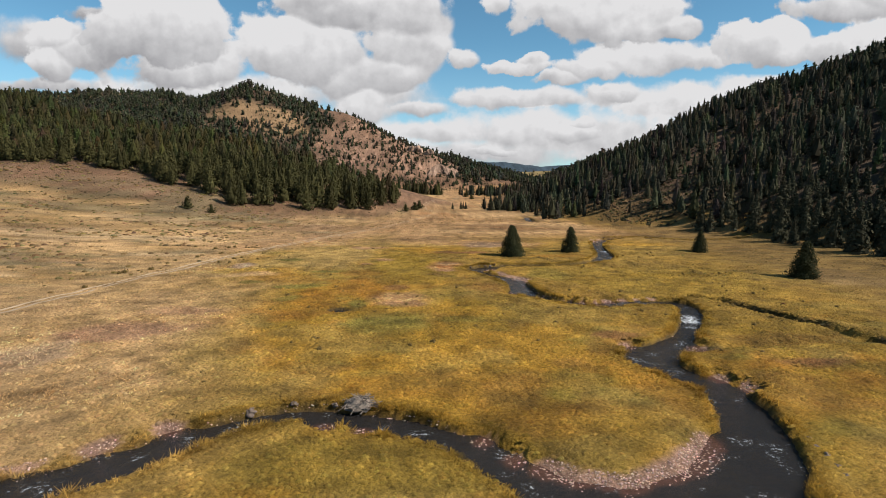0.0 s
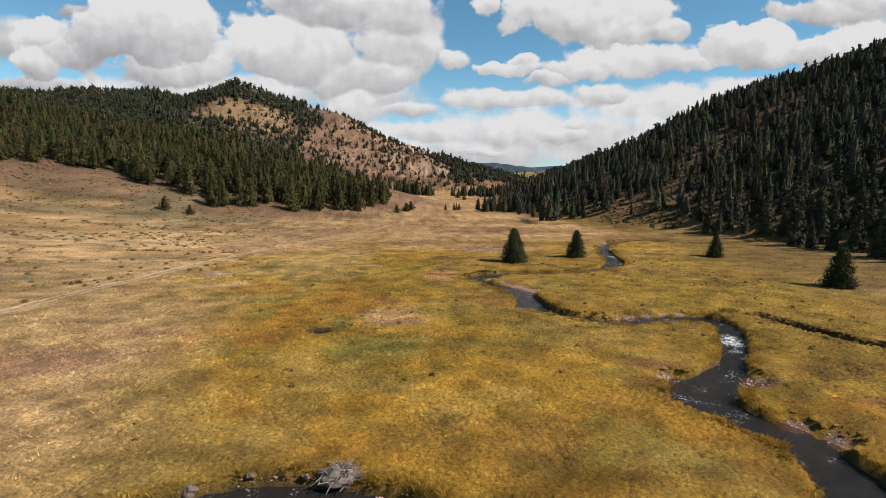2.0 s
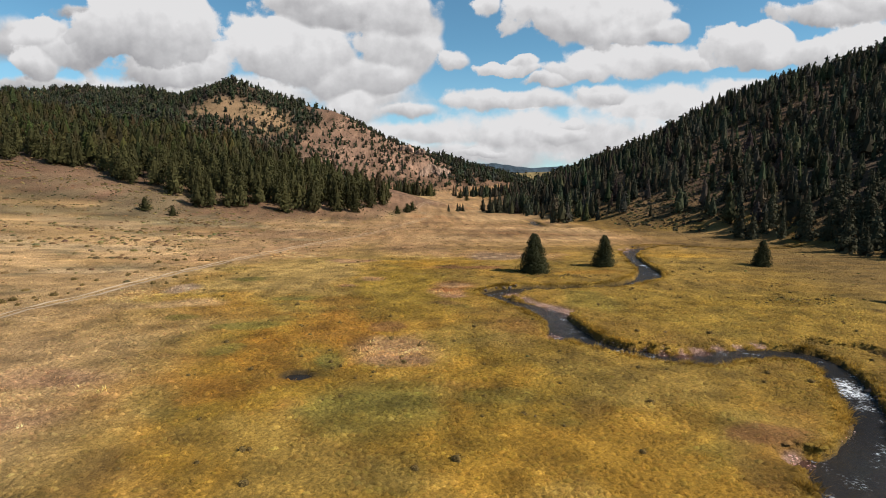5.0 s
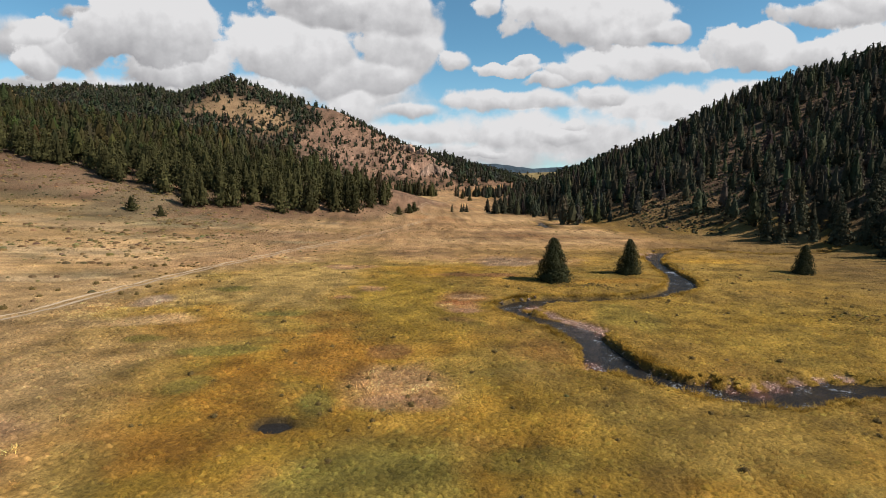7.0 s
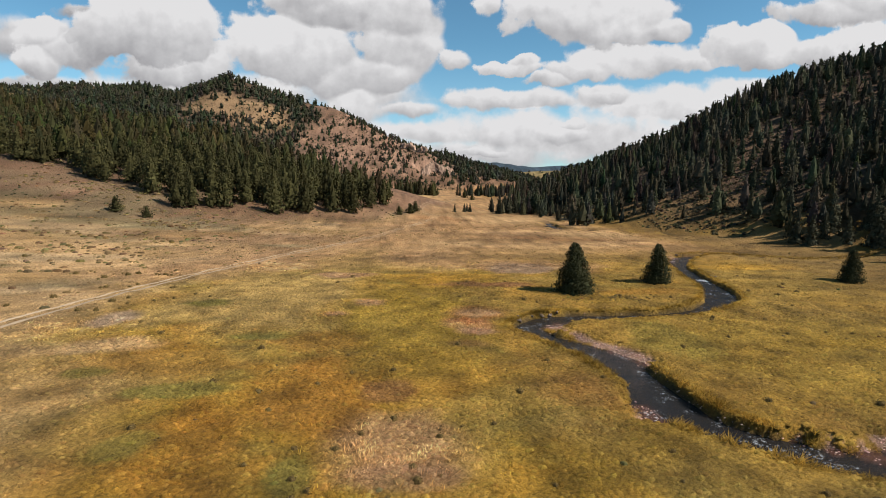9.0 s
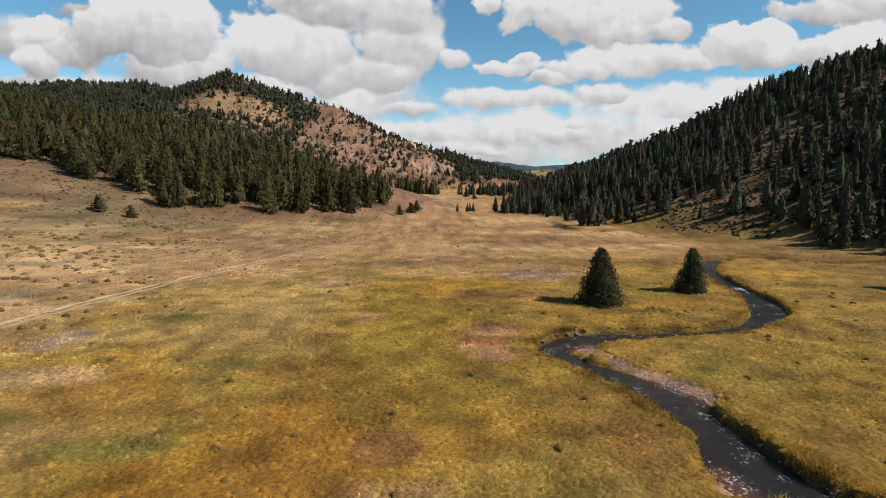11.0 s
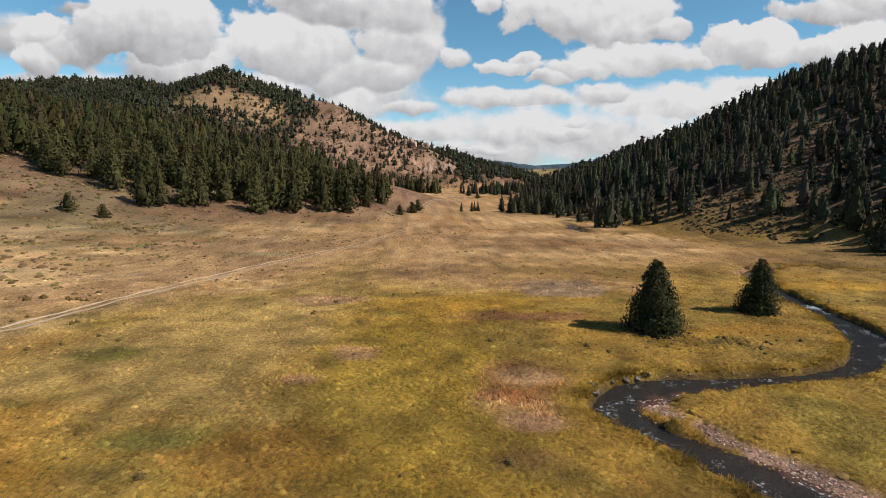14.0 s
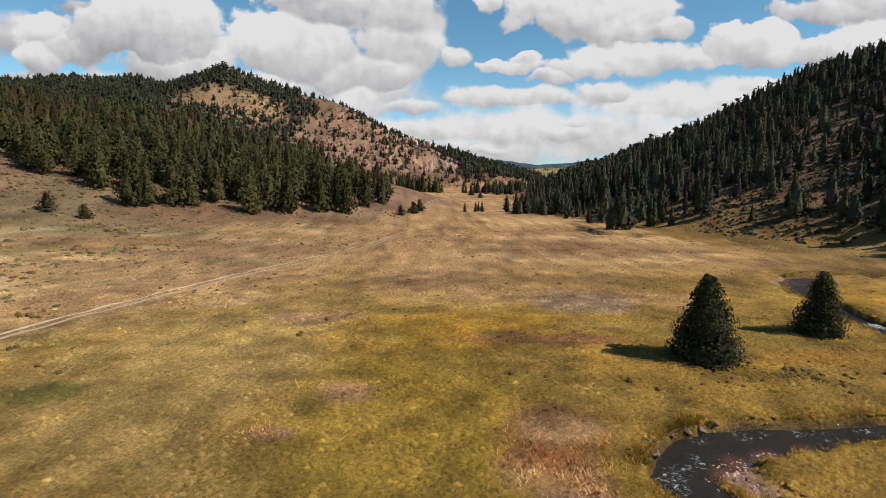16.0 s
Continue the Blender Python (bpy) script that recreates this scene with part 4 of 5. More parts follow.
# the row of trees across the valley mouth
cx, cy = trees_in(rng, 40, 250, 262, 650, 6.0)
belts = np.zeros(cx.size)
for line, reach in (([(45.5, 283, 0), (49, 300, 0)], 7), ([(58, 284, 0), (62, 300, 0), (80, 370, 0), (105, 430, 0)], 16), ([(64, 488, 0), (78, 468, 0), (100, 440, 0), (125, 420, 0)], 15),
                    ([(66, 494, 0), (110, 522, 0), (170, 560, 0), (235, 612, 0)], 24)):
    d, _ = along(line, cx, cy)
    belts = np.maximum(belts, 0.85 * smooth(reach, reach * 0.45, d))
keep = (rng.random(cx.size) < belts) & (ridge(RIDGE_RIGHT, cx, cy) < 6)
cx, cy = cx[keep], cy[keep]


def wood(name, label, px, py, kinds, tint, low, high, far=False, hsize=1.0):
    """A joined wood of many trees, with its trunks."""
    sets, trunks = [], []
    r = np.random.default_rng(len(px))
    pick = r.integers(0, len(kinds), len(px))
    size = (low * 0.7 + (high * 1.05 - low * 0.7) * r.random(len(px)) ** 1.1) * hsize
    turn = r.random(len(px)) * 6.28
    pz = ground_z(px, py) - 0.2
    tints = tint * (0.6 + 0.8 * r.random((len(px), 1))) * (1 + 0.11 * r.standard_normal((len(px), 3)))
    for k, (v, f, c) in enumerate(kinds):
        s = pick == k
        if s.any():
            sets.append(scatter((v, c), f, px[s], py[s], pz[s], size[s], turn[s], tints[s]))
    v, f, c = join(sets)
    ob = tagged(empty(name, 0, 0, 0), label, "woodland", kind="stuff")
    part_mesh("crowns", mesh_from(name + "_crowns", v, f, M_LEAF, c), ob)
    tv, tf = trunk_arrays(1.0, 0.016, 4)
    tv[:, 2] = np.clip(tv[:, 2], -0.03, 0.9)
    v, f, c = scatter((tv, np.ones((len(tv), 3))), tf, px, py, pz, size, turn, np.ones((len(px), 3)))
    if not far:
        part_mesh("trunks", mesh_from(name + "_trunks", v, f, M_BARK), ob)
    return ob


# front rows stand as single trees
def single_trees(name, label, group, px, py, kinds, tint, low, high, seed):
    r = np.random.default_rng(seed)
    protos = []
    for k, (v, f, c) in enumerate(kinds):
        base = tagged(empty(name, 0, 0, 0), label, name.replace("_", " "), group=group)
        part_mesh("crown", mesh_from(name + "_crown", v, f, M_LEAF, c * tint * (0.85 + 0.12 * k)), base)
        tv, tf = trunk_arrays(1.0, 0.016, 6)
        tv[:, 2] = np.clip(tv[:, 2], -0.04, 0.92)
        part_mesh("trunk", mesh_from(name + "_trunk", tv, tf, M_BARK, None, True), base)
        protos.append(base)
    pz = ground_z(px, py)
    for i, (x, y, z) in enumerate(zip(px, py, pz)):
        s = low + (high - low) * r.random()
        m = pose(x, y, z - 0.15, 0, 0, r.random() * 360) @ Matrix.Scale(s, 4)
        k = i % len(protos)
        if i < len(protos):
            protos[k].matrix_basis = m
        else:
            proto = protos[k]
            keep_scale = proto.scale.copy()
            proto.scale = (1, 1, 1)
            copy_thing(proto, m)
            proto.scale = keep_scale


front = (ridge(RIDGE_LEFT, lx, ly) < 15) & (ly < 330) & (lx > -190)
RICH_PINES = [clump_crown(np.random.default_rng(60 + k), 440, "pine", 34, 0.045) for k in range(6)]
RICH_FIRS = [clump_crown(np.random.default_rng(70 + k), 460, "spruce", 40, 0.044) for k in range(5)]
single_trees("pine_tree", "rugged green pine at the foot of the wooded hillside", "pines along the western slope", lx[front][:150], ly[front][:150], RICH_PINES, PINE_TINT, 9.0, 13.5, 1)
rest = ~front
rest[np.flatnonzero(front)[150:]] = True
wood("western_wood", "dense dark green pine wood on the hillside", lx[rest], ly[rest], PINES, PINE_TINT, 9.5, 13.0)
front = (ridge(RIDGE_RIGHT, ex_, ey_) < 15) & (ey_ < 300) & (ex_ < 160)
single_trees("fir_tree", "dark pointed fir at the foot of the steep slope", "firs along the eastern slope", ex_[front][:150], ey_[front][:150], RICH_FIRS, FIR_TINT, 5.5, 10.5, 2)
rest = ~front
rest[np.flatnonzero(front)[150:]] = True
back = rest & ((ey_ > 330) | (ex_ > 225))
wood("eastern_wood", "dense dark fir wood on the steep hillside", ex_[rest & ~back], ey_[rest & ~back], FIRS + PINES[:3], FIR_TINT, 6.5, 10.0)
wood("ridge_wood", "dark firs along the eastern ridge", ex_[back], ey_[back], FAR_FIRS + FAR_PINES[:1], FIR_TINT, 6.0, 9.6, True)
# needle tint shifted towards grey-blue, standing in for haze over the mountain
wood("mountain_wood", "dark conifers over the far mountain", mx, my, FAR_PINES + FAR_FIRS[:1], np.array((0.040, 0.041, 0.023)), 5.5, 11.0, True, 1 - 0.35 * mbare)
wood("valley_trees", "dark conifers crowding the valley mouth", cx, cy, FIRS[:4] + PINES[:3], FIR_TINT, 6.5, 10.5)
wood("far_trees", "scattered dark trees on the far tan slope", fx, fy, FAR_PINES, PINE_TINT, 4.5, 7.0, True)
# single trees about the valley floor
ROUND_PINES = [(v * np.array((1.75, 1.75, 1.0)), f, c) for v, f, c in RICH_PINES[:3]]
single_trees("juniper", "round dark juniper on the dry slope", "junipers on the dry grass", np.array([-72.5, -82.5, 0.1, 6.8, 49.3, 49.8, 4.6]), np.array([208.0, 211.0, 255.5, 268.0, 447.0, 410.0, 262.0]), ROUND_PINES, PINE_TINT, 3.6, 5.4, 3)
single_trees("small_fir", "slim dark fir in the pale valley grass", "small firs up the valley", np.array([32.2, 29.2, 24.4, 31.0]), np.array([288.5, 285.5, 281.5, 290.5]), RICH_FIRS[:3], FIR_TINT, 2.6, 4.4, 4)
single_trees("valley_fir", "dark full fir in a clump by the valley stream", "clump of firs by the stream", np.array([44.6, 46.5, 48.8, 47.6, 50.2, 51.5, 53, 55, 57.2, 49, 54, 59]),
             np.array([281.5, 284, 282.5, 287, 286, 282.5, 287, 282, 285, 291, 291, 281]), [(v * np.array((1.3, 1.3, 1.0)), f, c) for v, f, c in RICH_FIRS[:4]], FIR_TINT, 5.6, 8.4, 6)


# ---- shrubs ----
def shrub_arrays(rng, n=85):
    az, el = rng.random(n) * 6.28, np.arcsin(rng.random(n) ** 0.7)
    r = 0.5 * (0.80 + 0.25 * rng.random(n)) * (1 + 0.18 * np.sin(3 * az + 6 * rng.random()))
    c = np.column_stack([np.cos(az) * np.cos(el), np.sin(az) * np.cos(el), np.sin(el) * 0.8]) * r[:, None]
    d = rng.standard_normal((n, 3, 3)) * 0.085
    out = c / np.linalg.norm(c, axis=1)[:, None]
    d = d - 0.8 * (d * out[:, None, :]).sum(2, keepdims=True) * out[:, None, :]
    v = (c[:, None, :] + d).reshape(-1, 3)
    v[:, 2] = np.maximum(v[:, 2], -0.02)
    f = np.arange(3 * n).reshape(-1, 3)
    col = np.repeat((0.75 + 0.6 * rng.random(n))[:, None] * np.ones(3), 3, axis=0)
    dome = [(0.40 * math.cos(k * 0.8976) * (0.85 + 0.3 * rng.random()), 0.40 * math.sin(k * 0.8976) * (0.85 + 0.3 * rng.random()), -0.02) for k in range(7)]
    dome += [(0.6 * x, 0.6 * y, 0.26) for x, y, _ in dome] + [(0.0, 0.0, 0.36)]
    df = [(k, (k + 1) % 7, 7 + (k + 1) % 7) for k in range(7)] + [(k, 7 + (k + 1) % 7, 7 + k) for k in range(7)] + [(7 + k, 7 + (k + 1) % 7, 14) for k in range(7)]
    return join([(v, f, col), (np.array(dome), np.array(df), np.full((15, 3), 0.8))])


SHRUBS = [shrub_arrays(np.random.default_rng(80 + k)) for k in range(5)]
rng = np.random.default_rng(9)
sx, sy = rng.uniform(-170, 170, 24000), rng.uniform(40, 268, 24000)
road_x = np.interp(sy, ROAD[:, 1], ROAD[:, 0])
clump = smooth(-0.02, 0.30, fbm(sx * 0.7, sy, 15, 401, 4))
clump = np.maximum(clump, smooth(0.08, 0.30, fbm(sx * 0.25, sy, 9, 403, 3)))
chance = (0.12 + 0.88 * clump) * smooth(3, -8, sx - road_x) + 0.10 * smooth(14, -2, sx - road_x) * clump
chance = chance + 0.17 * (clump > 0.4) * (sx > -20)
for px, py, rx, ry, k in ((27, 114.2, 5, 2.2, 1.0), (16.2, 113, 3, 1.6, 0.7), (52, 94, 9, 2.4, 0.8), (52, 117, 4, 3, 0.8), (62, 121, 8, 4, 0.6), (0, 72, 6, 3, 0.35), (2, 80, 6, 3, 0.4), (135, 236, 34, 26, 0.30), (128, 178, 20, 16, 0.3), (90, 205, 14, 10, 0.4),
                          (13, 124, 9, 3, 0.35), (70, 196, 35, 3, 0.7), (95, 184, 25, 4, 0.8), (-70, 205, 40, 9, 0.35), (40, 60, 5, 3, 0.35), (-22, 148, 7, 8, 0.5), (-35.5, 112, 4, 6, 0.85), (-30, 118, 7, 8, 0.4), (-27, 102, 6, 4, 0.3), (-24, 168, 5, 7, 0.6), (-45, 172, 10, 5, 0.6), (62, 104, 9, 6, 0.2), (46, 60, 9, 8, 0.22), (58, 82, 12, 9, 0.16), (34, 50, 5, 3, 0.2)):
    chance = np.maximum(chance, k * smooth(1.2, 0.5, np.hypot((sx - px) / rx, (sy - py) / ry)))
e = creek_edge(sx, sy)
rd, _ = along(np.column_stack([ROAD, np.zeros(len(ROAD))]), sx, sy)
keep = (rng.random(sx.size) < chance) & (e > 1.2) & (rd > 1.6)
sx, sy = sx[keep], sy[keep]
extra = [(27.5 + 3.2 * rng.standard_normal(), 114.2 + 1.5 * rng.standard_normal()) for _ in range(120)] + [(54.5 + 5 * rng.standard_normal(), 94 + 1.3 * rng.standard_normal()) for _ in range(90)]
sx, sy = np.append(sx, [p[0] for p in extra]), np.append(sy, [p[1] for p in extra])
ssize = (0.32 + 0.75 * rng.random(sx.size) ** 1.6) * (0.72 + 0.88 * smooth(-25, -60, sx))
ssize[-210:] *= 0.75
BRUSH_TINT = np.array((0.180, 0.122, 0.046))
stint = np.where(sx[:, None] < -20, np.array((0.225, 0.152, 0.068)), BRUSH_TINT) * rng.uniform(0.7, 1.35, (sx.size, 1)) * (1 + 0.10 * rng.standard_normal((sx.size, 3)))
near = (sy < 135) & (sx > -50) & (sx < 60)
near[np.flatnonzero(near)[260:]] = False
sz = ground_z(sx, sy)
sets = []
pick = rng.integers(0, 5, sx.size)
LOW_SHRUBS = [shrub_arrays(np.random.default_rng(90 + k), 12) for k in range(5)]
for k, (v, f, c) in enumerate(LOW_SHRUBS):
    s = (pick == k) & ~near
    sets.append(scatter((v * np.array((1.3, 1.0, 0.72)), c), f, sx[s], sy[s], sz[s], ssize[s], rng.random(s.sum()) * 6.28, stint[s]))
v, f, c = join(sets)
tagged(new("sagebrush", mesh_from("sagebrush", v, f, M_BRUSH, c)), "low grey-green sagebrush dotted over the dry slope", "shrubs", kind="stuff")
protos = [mesh_from("shrub", v, f, M_BRUSH, c * BRUSH_TINT) for v, f, c in SHRUBS]
for i in np.flatnonzero(near):
    ob = tagged(new("shrub", protos[pick[i]]), "small dark olive shrub in the meadow grass", "shrub", group="shrubs in the meadow")
    ob.matrix_basis = pose(sx[i], sy[i], sz[i], 0, 0, 360 * random.random()) @ Matrix.Scale(ssize[i], 4)

mbx, mby = rng.uniform(-260, 150, 12000), rng.uniform(560, 850, 12000)
bare = np.maximum(smooth(62, 36, np.hypot((mbx + 186) * 0.80, (mby - 702) * 1.45)), smooth(-118, -92, mbx + 30 * fbm(mbx, mby, 50, 307, 2)) * smooth(140, 90, mbx))
k = (rng.random(12000) < 0.65 * bare * smooth(-0.3, 0.3, fbm(mbx, mby, 22, 311, 3))) & (ridge(RIDGE_PEAK, mbx, mby) > 4) & (mby < np.interp(mbx, np.array(RIDGE_PEAK)[:, 0], np.array(RIDGE_PEAK)[:, 1]) + 5)
gbx, gby = rng.uniform(76, 200, 12000), rng.uniform(180, 300, 12000)
g = (rng.random(12000) < 0.75 * np.maximum(glades(gbx, gby), 0.5 * smooth(9, 3, ridge(RIDGE_RIGHT, gbx, gby)))) & (ridge(RIDGE_RIGHT, gbx, gby) > 0.5)
wbx, wby = rng.uniform(-200, 0, 3000), rng.uniform(190, 300, 3000)
w = (rng.random(3000) < 0.5) & (ridge(RIDGE_LEFT, wbx, wby) > 0.5) & (ridge(RIDGE_LEFT, wbx, wby) < 12)
hx, hy = np.concatenate([mbx[k], gbx[g], wbx[w]]), np.concatenate([mby[k], gby[g], wby[w]])
hs = np.concatenate([rng.uniform(1.2, 3.2, k.sum()), rng.uniform(0.5, 1.6, g.sum()), rng.uniform(0.4, 1.1, w.sum())])
ht = np.array((0.085, 0.070, 0.036)) * rng.uniform(0.6, 1.5, (len(hx), 1)) * (1 + 0.12 * rng.standard_normal((len(hx), 3)))
v, f, c = shrub_arrays(np.random.default_rng(99), 8)
v, f, c = scatter((v, c), f, hx, hy, ground_z(hx, hy), hs, rng.random(len(hx)) * 6.28, ht)
tagged(new("slope_brush", mesh_from("slope_brush", v, f, M_BRUSH, c)), "scrubby dark brush scattered on the bare slopes", "brush", kind="stuff")


# ---- stones ----
def stone_arrays(rng, subdiv=2, rough=0.28):
    bm = bmesh.new()
    bmesh.ops.create_icosphere(bm, subdivisions=subdiv, radius=0.5)
    off = Vector(rng.uniform(-50, 50, 3))
    for vert in bm.verts:
        k = 1 + rough * noise.noise(vert.co * 2.2 + off) * 2 + 0.16 * noise.noise(vert.co * 6 + off)
        vert.co = vert.co * k
        vert.co.z *= 0.62
    v = np.array([tuple(p.co) for p in bm.verts])
    f = np.array([[p.index for p in face.verts] for face in bm.faces])
    bm.free()
    return v, f


rng = np.random.default_rng(14)
BOULDERS = [mesh_from("boulder", *stone_arrays(rng, 3, 0.45), M_STONE, None, True) for _ in range(5)]
# x, y, size, lift of the creek-side boulders
boulders = [(-11.0, 40.6, 1.0), (-8.0, 41.6, 0.65), (-4.9, 41.4, 0.6), (33.9, 66.6, 0.7), (34.4, 65.6, 0.6), (37.9, 65.4, 0.9), (38.3, 66.4, 0.7), (37.4, 64.3, 0.5), (12.9, 104.2, 0.75), (13.0, 105.1, 0.6),
            (17.2, 107.1, 0.8), (16.2, 106.9, 0.65), (18.2, 107.4, 0.6), (14.9, 106.2, 0.5), (27.2, 32.2, 0.6), (27.0, 31.0, 0.5), (27.4, 33.2, 0.5), (27.8, 34.4, 0.5), (46.6, 127.2, 0.7), (51.0, 129.0, 0.8),
            (50.9, 130.2, 0.6), (50.6, 127.4, 0.6), (53.0, 137.0, 0.6), (49.0, 137.5, 0.5), (26.7, 30.0, 0.45), (12.4, 101.0, 0.6), (60, 156.3, 0.7), (58, 154.3, 0.6), (20.6, 84.0, 0.35), (36.2, 63.9, 0.35)]
for i, (x, y, s) in enumerate(boulders):
    ob = tagged(new("boulder", BOULDERS[i % 5]), "weathered grey-pink boulder at the creek edge", "boulder", group="boulders along the creek")
    ob.matrix_basis = pose(x, y, max(height_at(x, y), WATER - 0.1) - 0.14 * s, 9 * (i % 3), 7, 67 * i) @ Matrix.Scale(0.8 * s, 4)
# crags at the foot of the far spur
M_CRAG = plain_material("crag_rock", (0.30, 0.195, 0.14), 0.95, 0.35, 0.25, 0.9, 0.6)
r = random.Random(8)
CRAGS = []
for k in range(4):
    v, f = stone_arrays(rng, 4, 0.45)
    v[:, 2] *= 1.9
    CRAGS.append(mesh_from("rock_outcrop", v, f, M_CRAG))
for k in range(9):
    x, y = r.uniform(4, 30), r.uniform(709, 724)
    s_ = r.uniform(5, 10)
    ob = tagged(new("rock_outcrop", CRAGS[k % 4]), "reddish jagged rock outcrop high on the mountain spur", "rock outcrop", group="crags below the far spur")
    ob.matrix_basis = pose(x, y, height_at(x, y) + 0.05 * s_, 12 * r.random(), 12 * r.random(), 360 * r.random()) @ Matrix.Scale(s_, 4)
# the cliff that ends the spur: foot x, y and height of the top
CLIFF = np.array([(26, 640, 20), (36, 646, 30), (46, 652, 35), (56, 657, 33), (66, 662, 26), (74, 668, 17), (82, 674, 9), (90, 680, 2)], dtype=float)
nu, nv = 120, 40
cu = np.linspace(0, len(CLIFF) - 1, nu)
fx_, fy_, top = (np.interp(cu, np.arange(len(CLIFF)), CLIFF[:, k]) for k in range(3))
U, V = np.meshgrid(np.arange(nu) * 0.75, np.linspace(0, 1, nv))
jag = 7.0 * np.abs(fbm(U, V * 9, 11, 811, 4)) + 4.0 * fbm(U, V * 4, 26, 813, 3) + 1.6 * fbm(U, V * 34, 4, 815, 3)
up_ = V * (top * (1 + 0.22 * fbm(np.arange(nu) * 0.75, np.zeros(nu), 9, 817, 3)))[None]
cliff_v = np.column_stack([(fx_[None] - 3 * V - 0.5 * jag).ravel(), (fy_[None] + 9 * V + 0.9 * jag).ravel(), (up_ - 1.0).ravel()])
ci = np.arange(nu * nv).reshape(nv, nu)
cliff_f = np.stack([ci[:-1, :-1], ci[:-1, 1:], ci[1:, 1:], ci[1:, :-1]], -1).reshape(-1, 4)
tagged(new("cliff", mesh_from("cliff", cliff_v, cliff_f, M_CRAG)), "pinkish weathered rock cliff ending the mountain spur", "cliff", kind="structure")
# loose stones on the bars
PEBBLES = [stone_arrays(rng, 1, 0.2) for _ in range(4)]
px = np.concatenate([rng.normal(bx, r * 0.75, int(170 * r * r)) for bx, by, r in BARS])
rng2 = np.random.default_rng(15)
py = np.concatenate([rng2.normal(by, r * 0.75, int(170 * r * r)) for bx, by, r in BARS])
e = creek_edge(px, py)
keep = (e > -0.7) & (e < 1.6) & (bar_mask(px, py) > 0.25)
px, py = px[keep], py[keep]
t = rng.random(14000) * (len(CREEK) - 2)
i = t.astype(int)
p = CREEK[i] + (t - i)[:, None] * (CREEK[i + 1] - CREEK[i])
q = CREEK[i + 1] - CREEK[i]
nrm = np.column_stack([-q[:, 1], q[:, 0]]) / np.maximum(np.hypot(q[:, 0], q[:, 1]), 1e-6)[:, None]
off = (p[:, 2] + rng.uniform(-0.7, 0.5, len(t))) * np.sign(rng.random(len(t)) - 0.5)
ex1, ey1 = p[:, 0] + nrm[:, 0] * off, p[:, 1] + nrm[:, 1] * off
e = creek_edge(ex1, ey1)
k = (np.abs(e + 0.08) < 0.16) & (fbm(ex1, ey1, 9, 701, 3) > 0.0) & (ey1 < 170)
px, py = np.append(px, ex1[k]), np.append(py, ey1[k])
size = 0.05 + 0.13 * rng.random(len(px)) ** 2.8
pz = np.maximum(ground_z(px, py), WATER - 0.04) + size * 0.10
tone = np.array((0.54, 0.365, 0.295)) * rng.uniform(0.5, 1.5, (len(px), 1)) * (1 + 0.06 * rng.standard_normal((len(px), 3)))
pick = rng.integers(0, 4, len(px))
sets = [scatter((v, np.ones((len(v), 3))), f, px[pick == k], py[pick == k], pz[pick == k], size[pick == k], rng.random((pick == k).sum()) * 6.28, tone[pick == k]) for k, (v, f) in enumerate(PEBBLES)]
v, f, c = join(sets)
tagged(new("gravel", mesh_from("gravel", v, f, M_GROUND, c)), "pinkish cobbles and pale pebbles on the creek bars", "gravel", kind="stuff")


# ---- heap of sticks on the bank ----
def stick_heap(x, y):
    heap = tagged(empty("stick_pile", x, y, height_at(x, y) - 0.1), "grey heap of weathered sticks on the creek bank", "stick pile")
    r = random.Random(4)
    bm = bmesh.new()
    bmesh.ops.create_icosphere(bm, subdivisions=3, radius=1.0)
    for vert in bm.verts:
        k = 1 + 0.25 * noise.noise(vert.co * 2.5)
        vert.co = Vector((vert.co.x * 1.15 * k, vert.co.y * 0.9 * k, max(vert.co.z, -0.2) * 0.65 * k))
    me = bpy.data.meshes.new("core")
    bm.to_mesh(me)
    bm.free()
    me.materials.append(M_STICKS)
    part_mesh("core", me, heap)
    me = bpy.data.meshes.new("stick")
    bm = bmesh.new()
    bmesh.ops.create_cone(bm, cap_ends=True, segments=6, radius1=0.035, radius2=0.02, depth=1.3)
    bm.to_mesh(me)
    bm.free()
    me.materials.append(M_STICKS)
    for _ in range(70):
        a, q = r.random() * 6.28, r.random() ** 0.5
        ob = part_mesh("stick", me, heap)
        ob.matrix_basis = pose(1.15 * q * math.cos(a), 0.95 * q * math.sin(a), 0.62 * (1 - q * q) + 0.08, 60 + 50 * r.random(), 40 * r.random() - 20, r.random() * 360)


stick_heap(-3.0, 41.2)


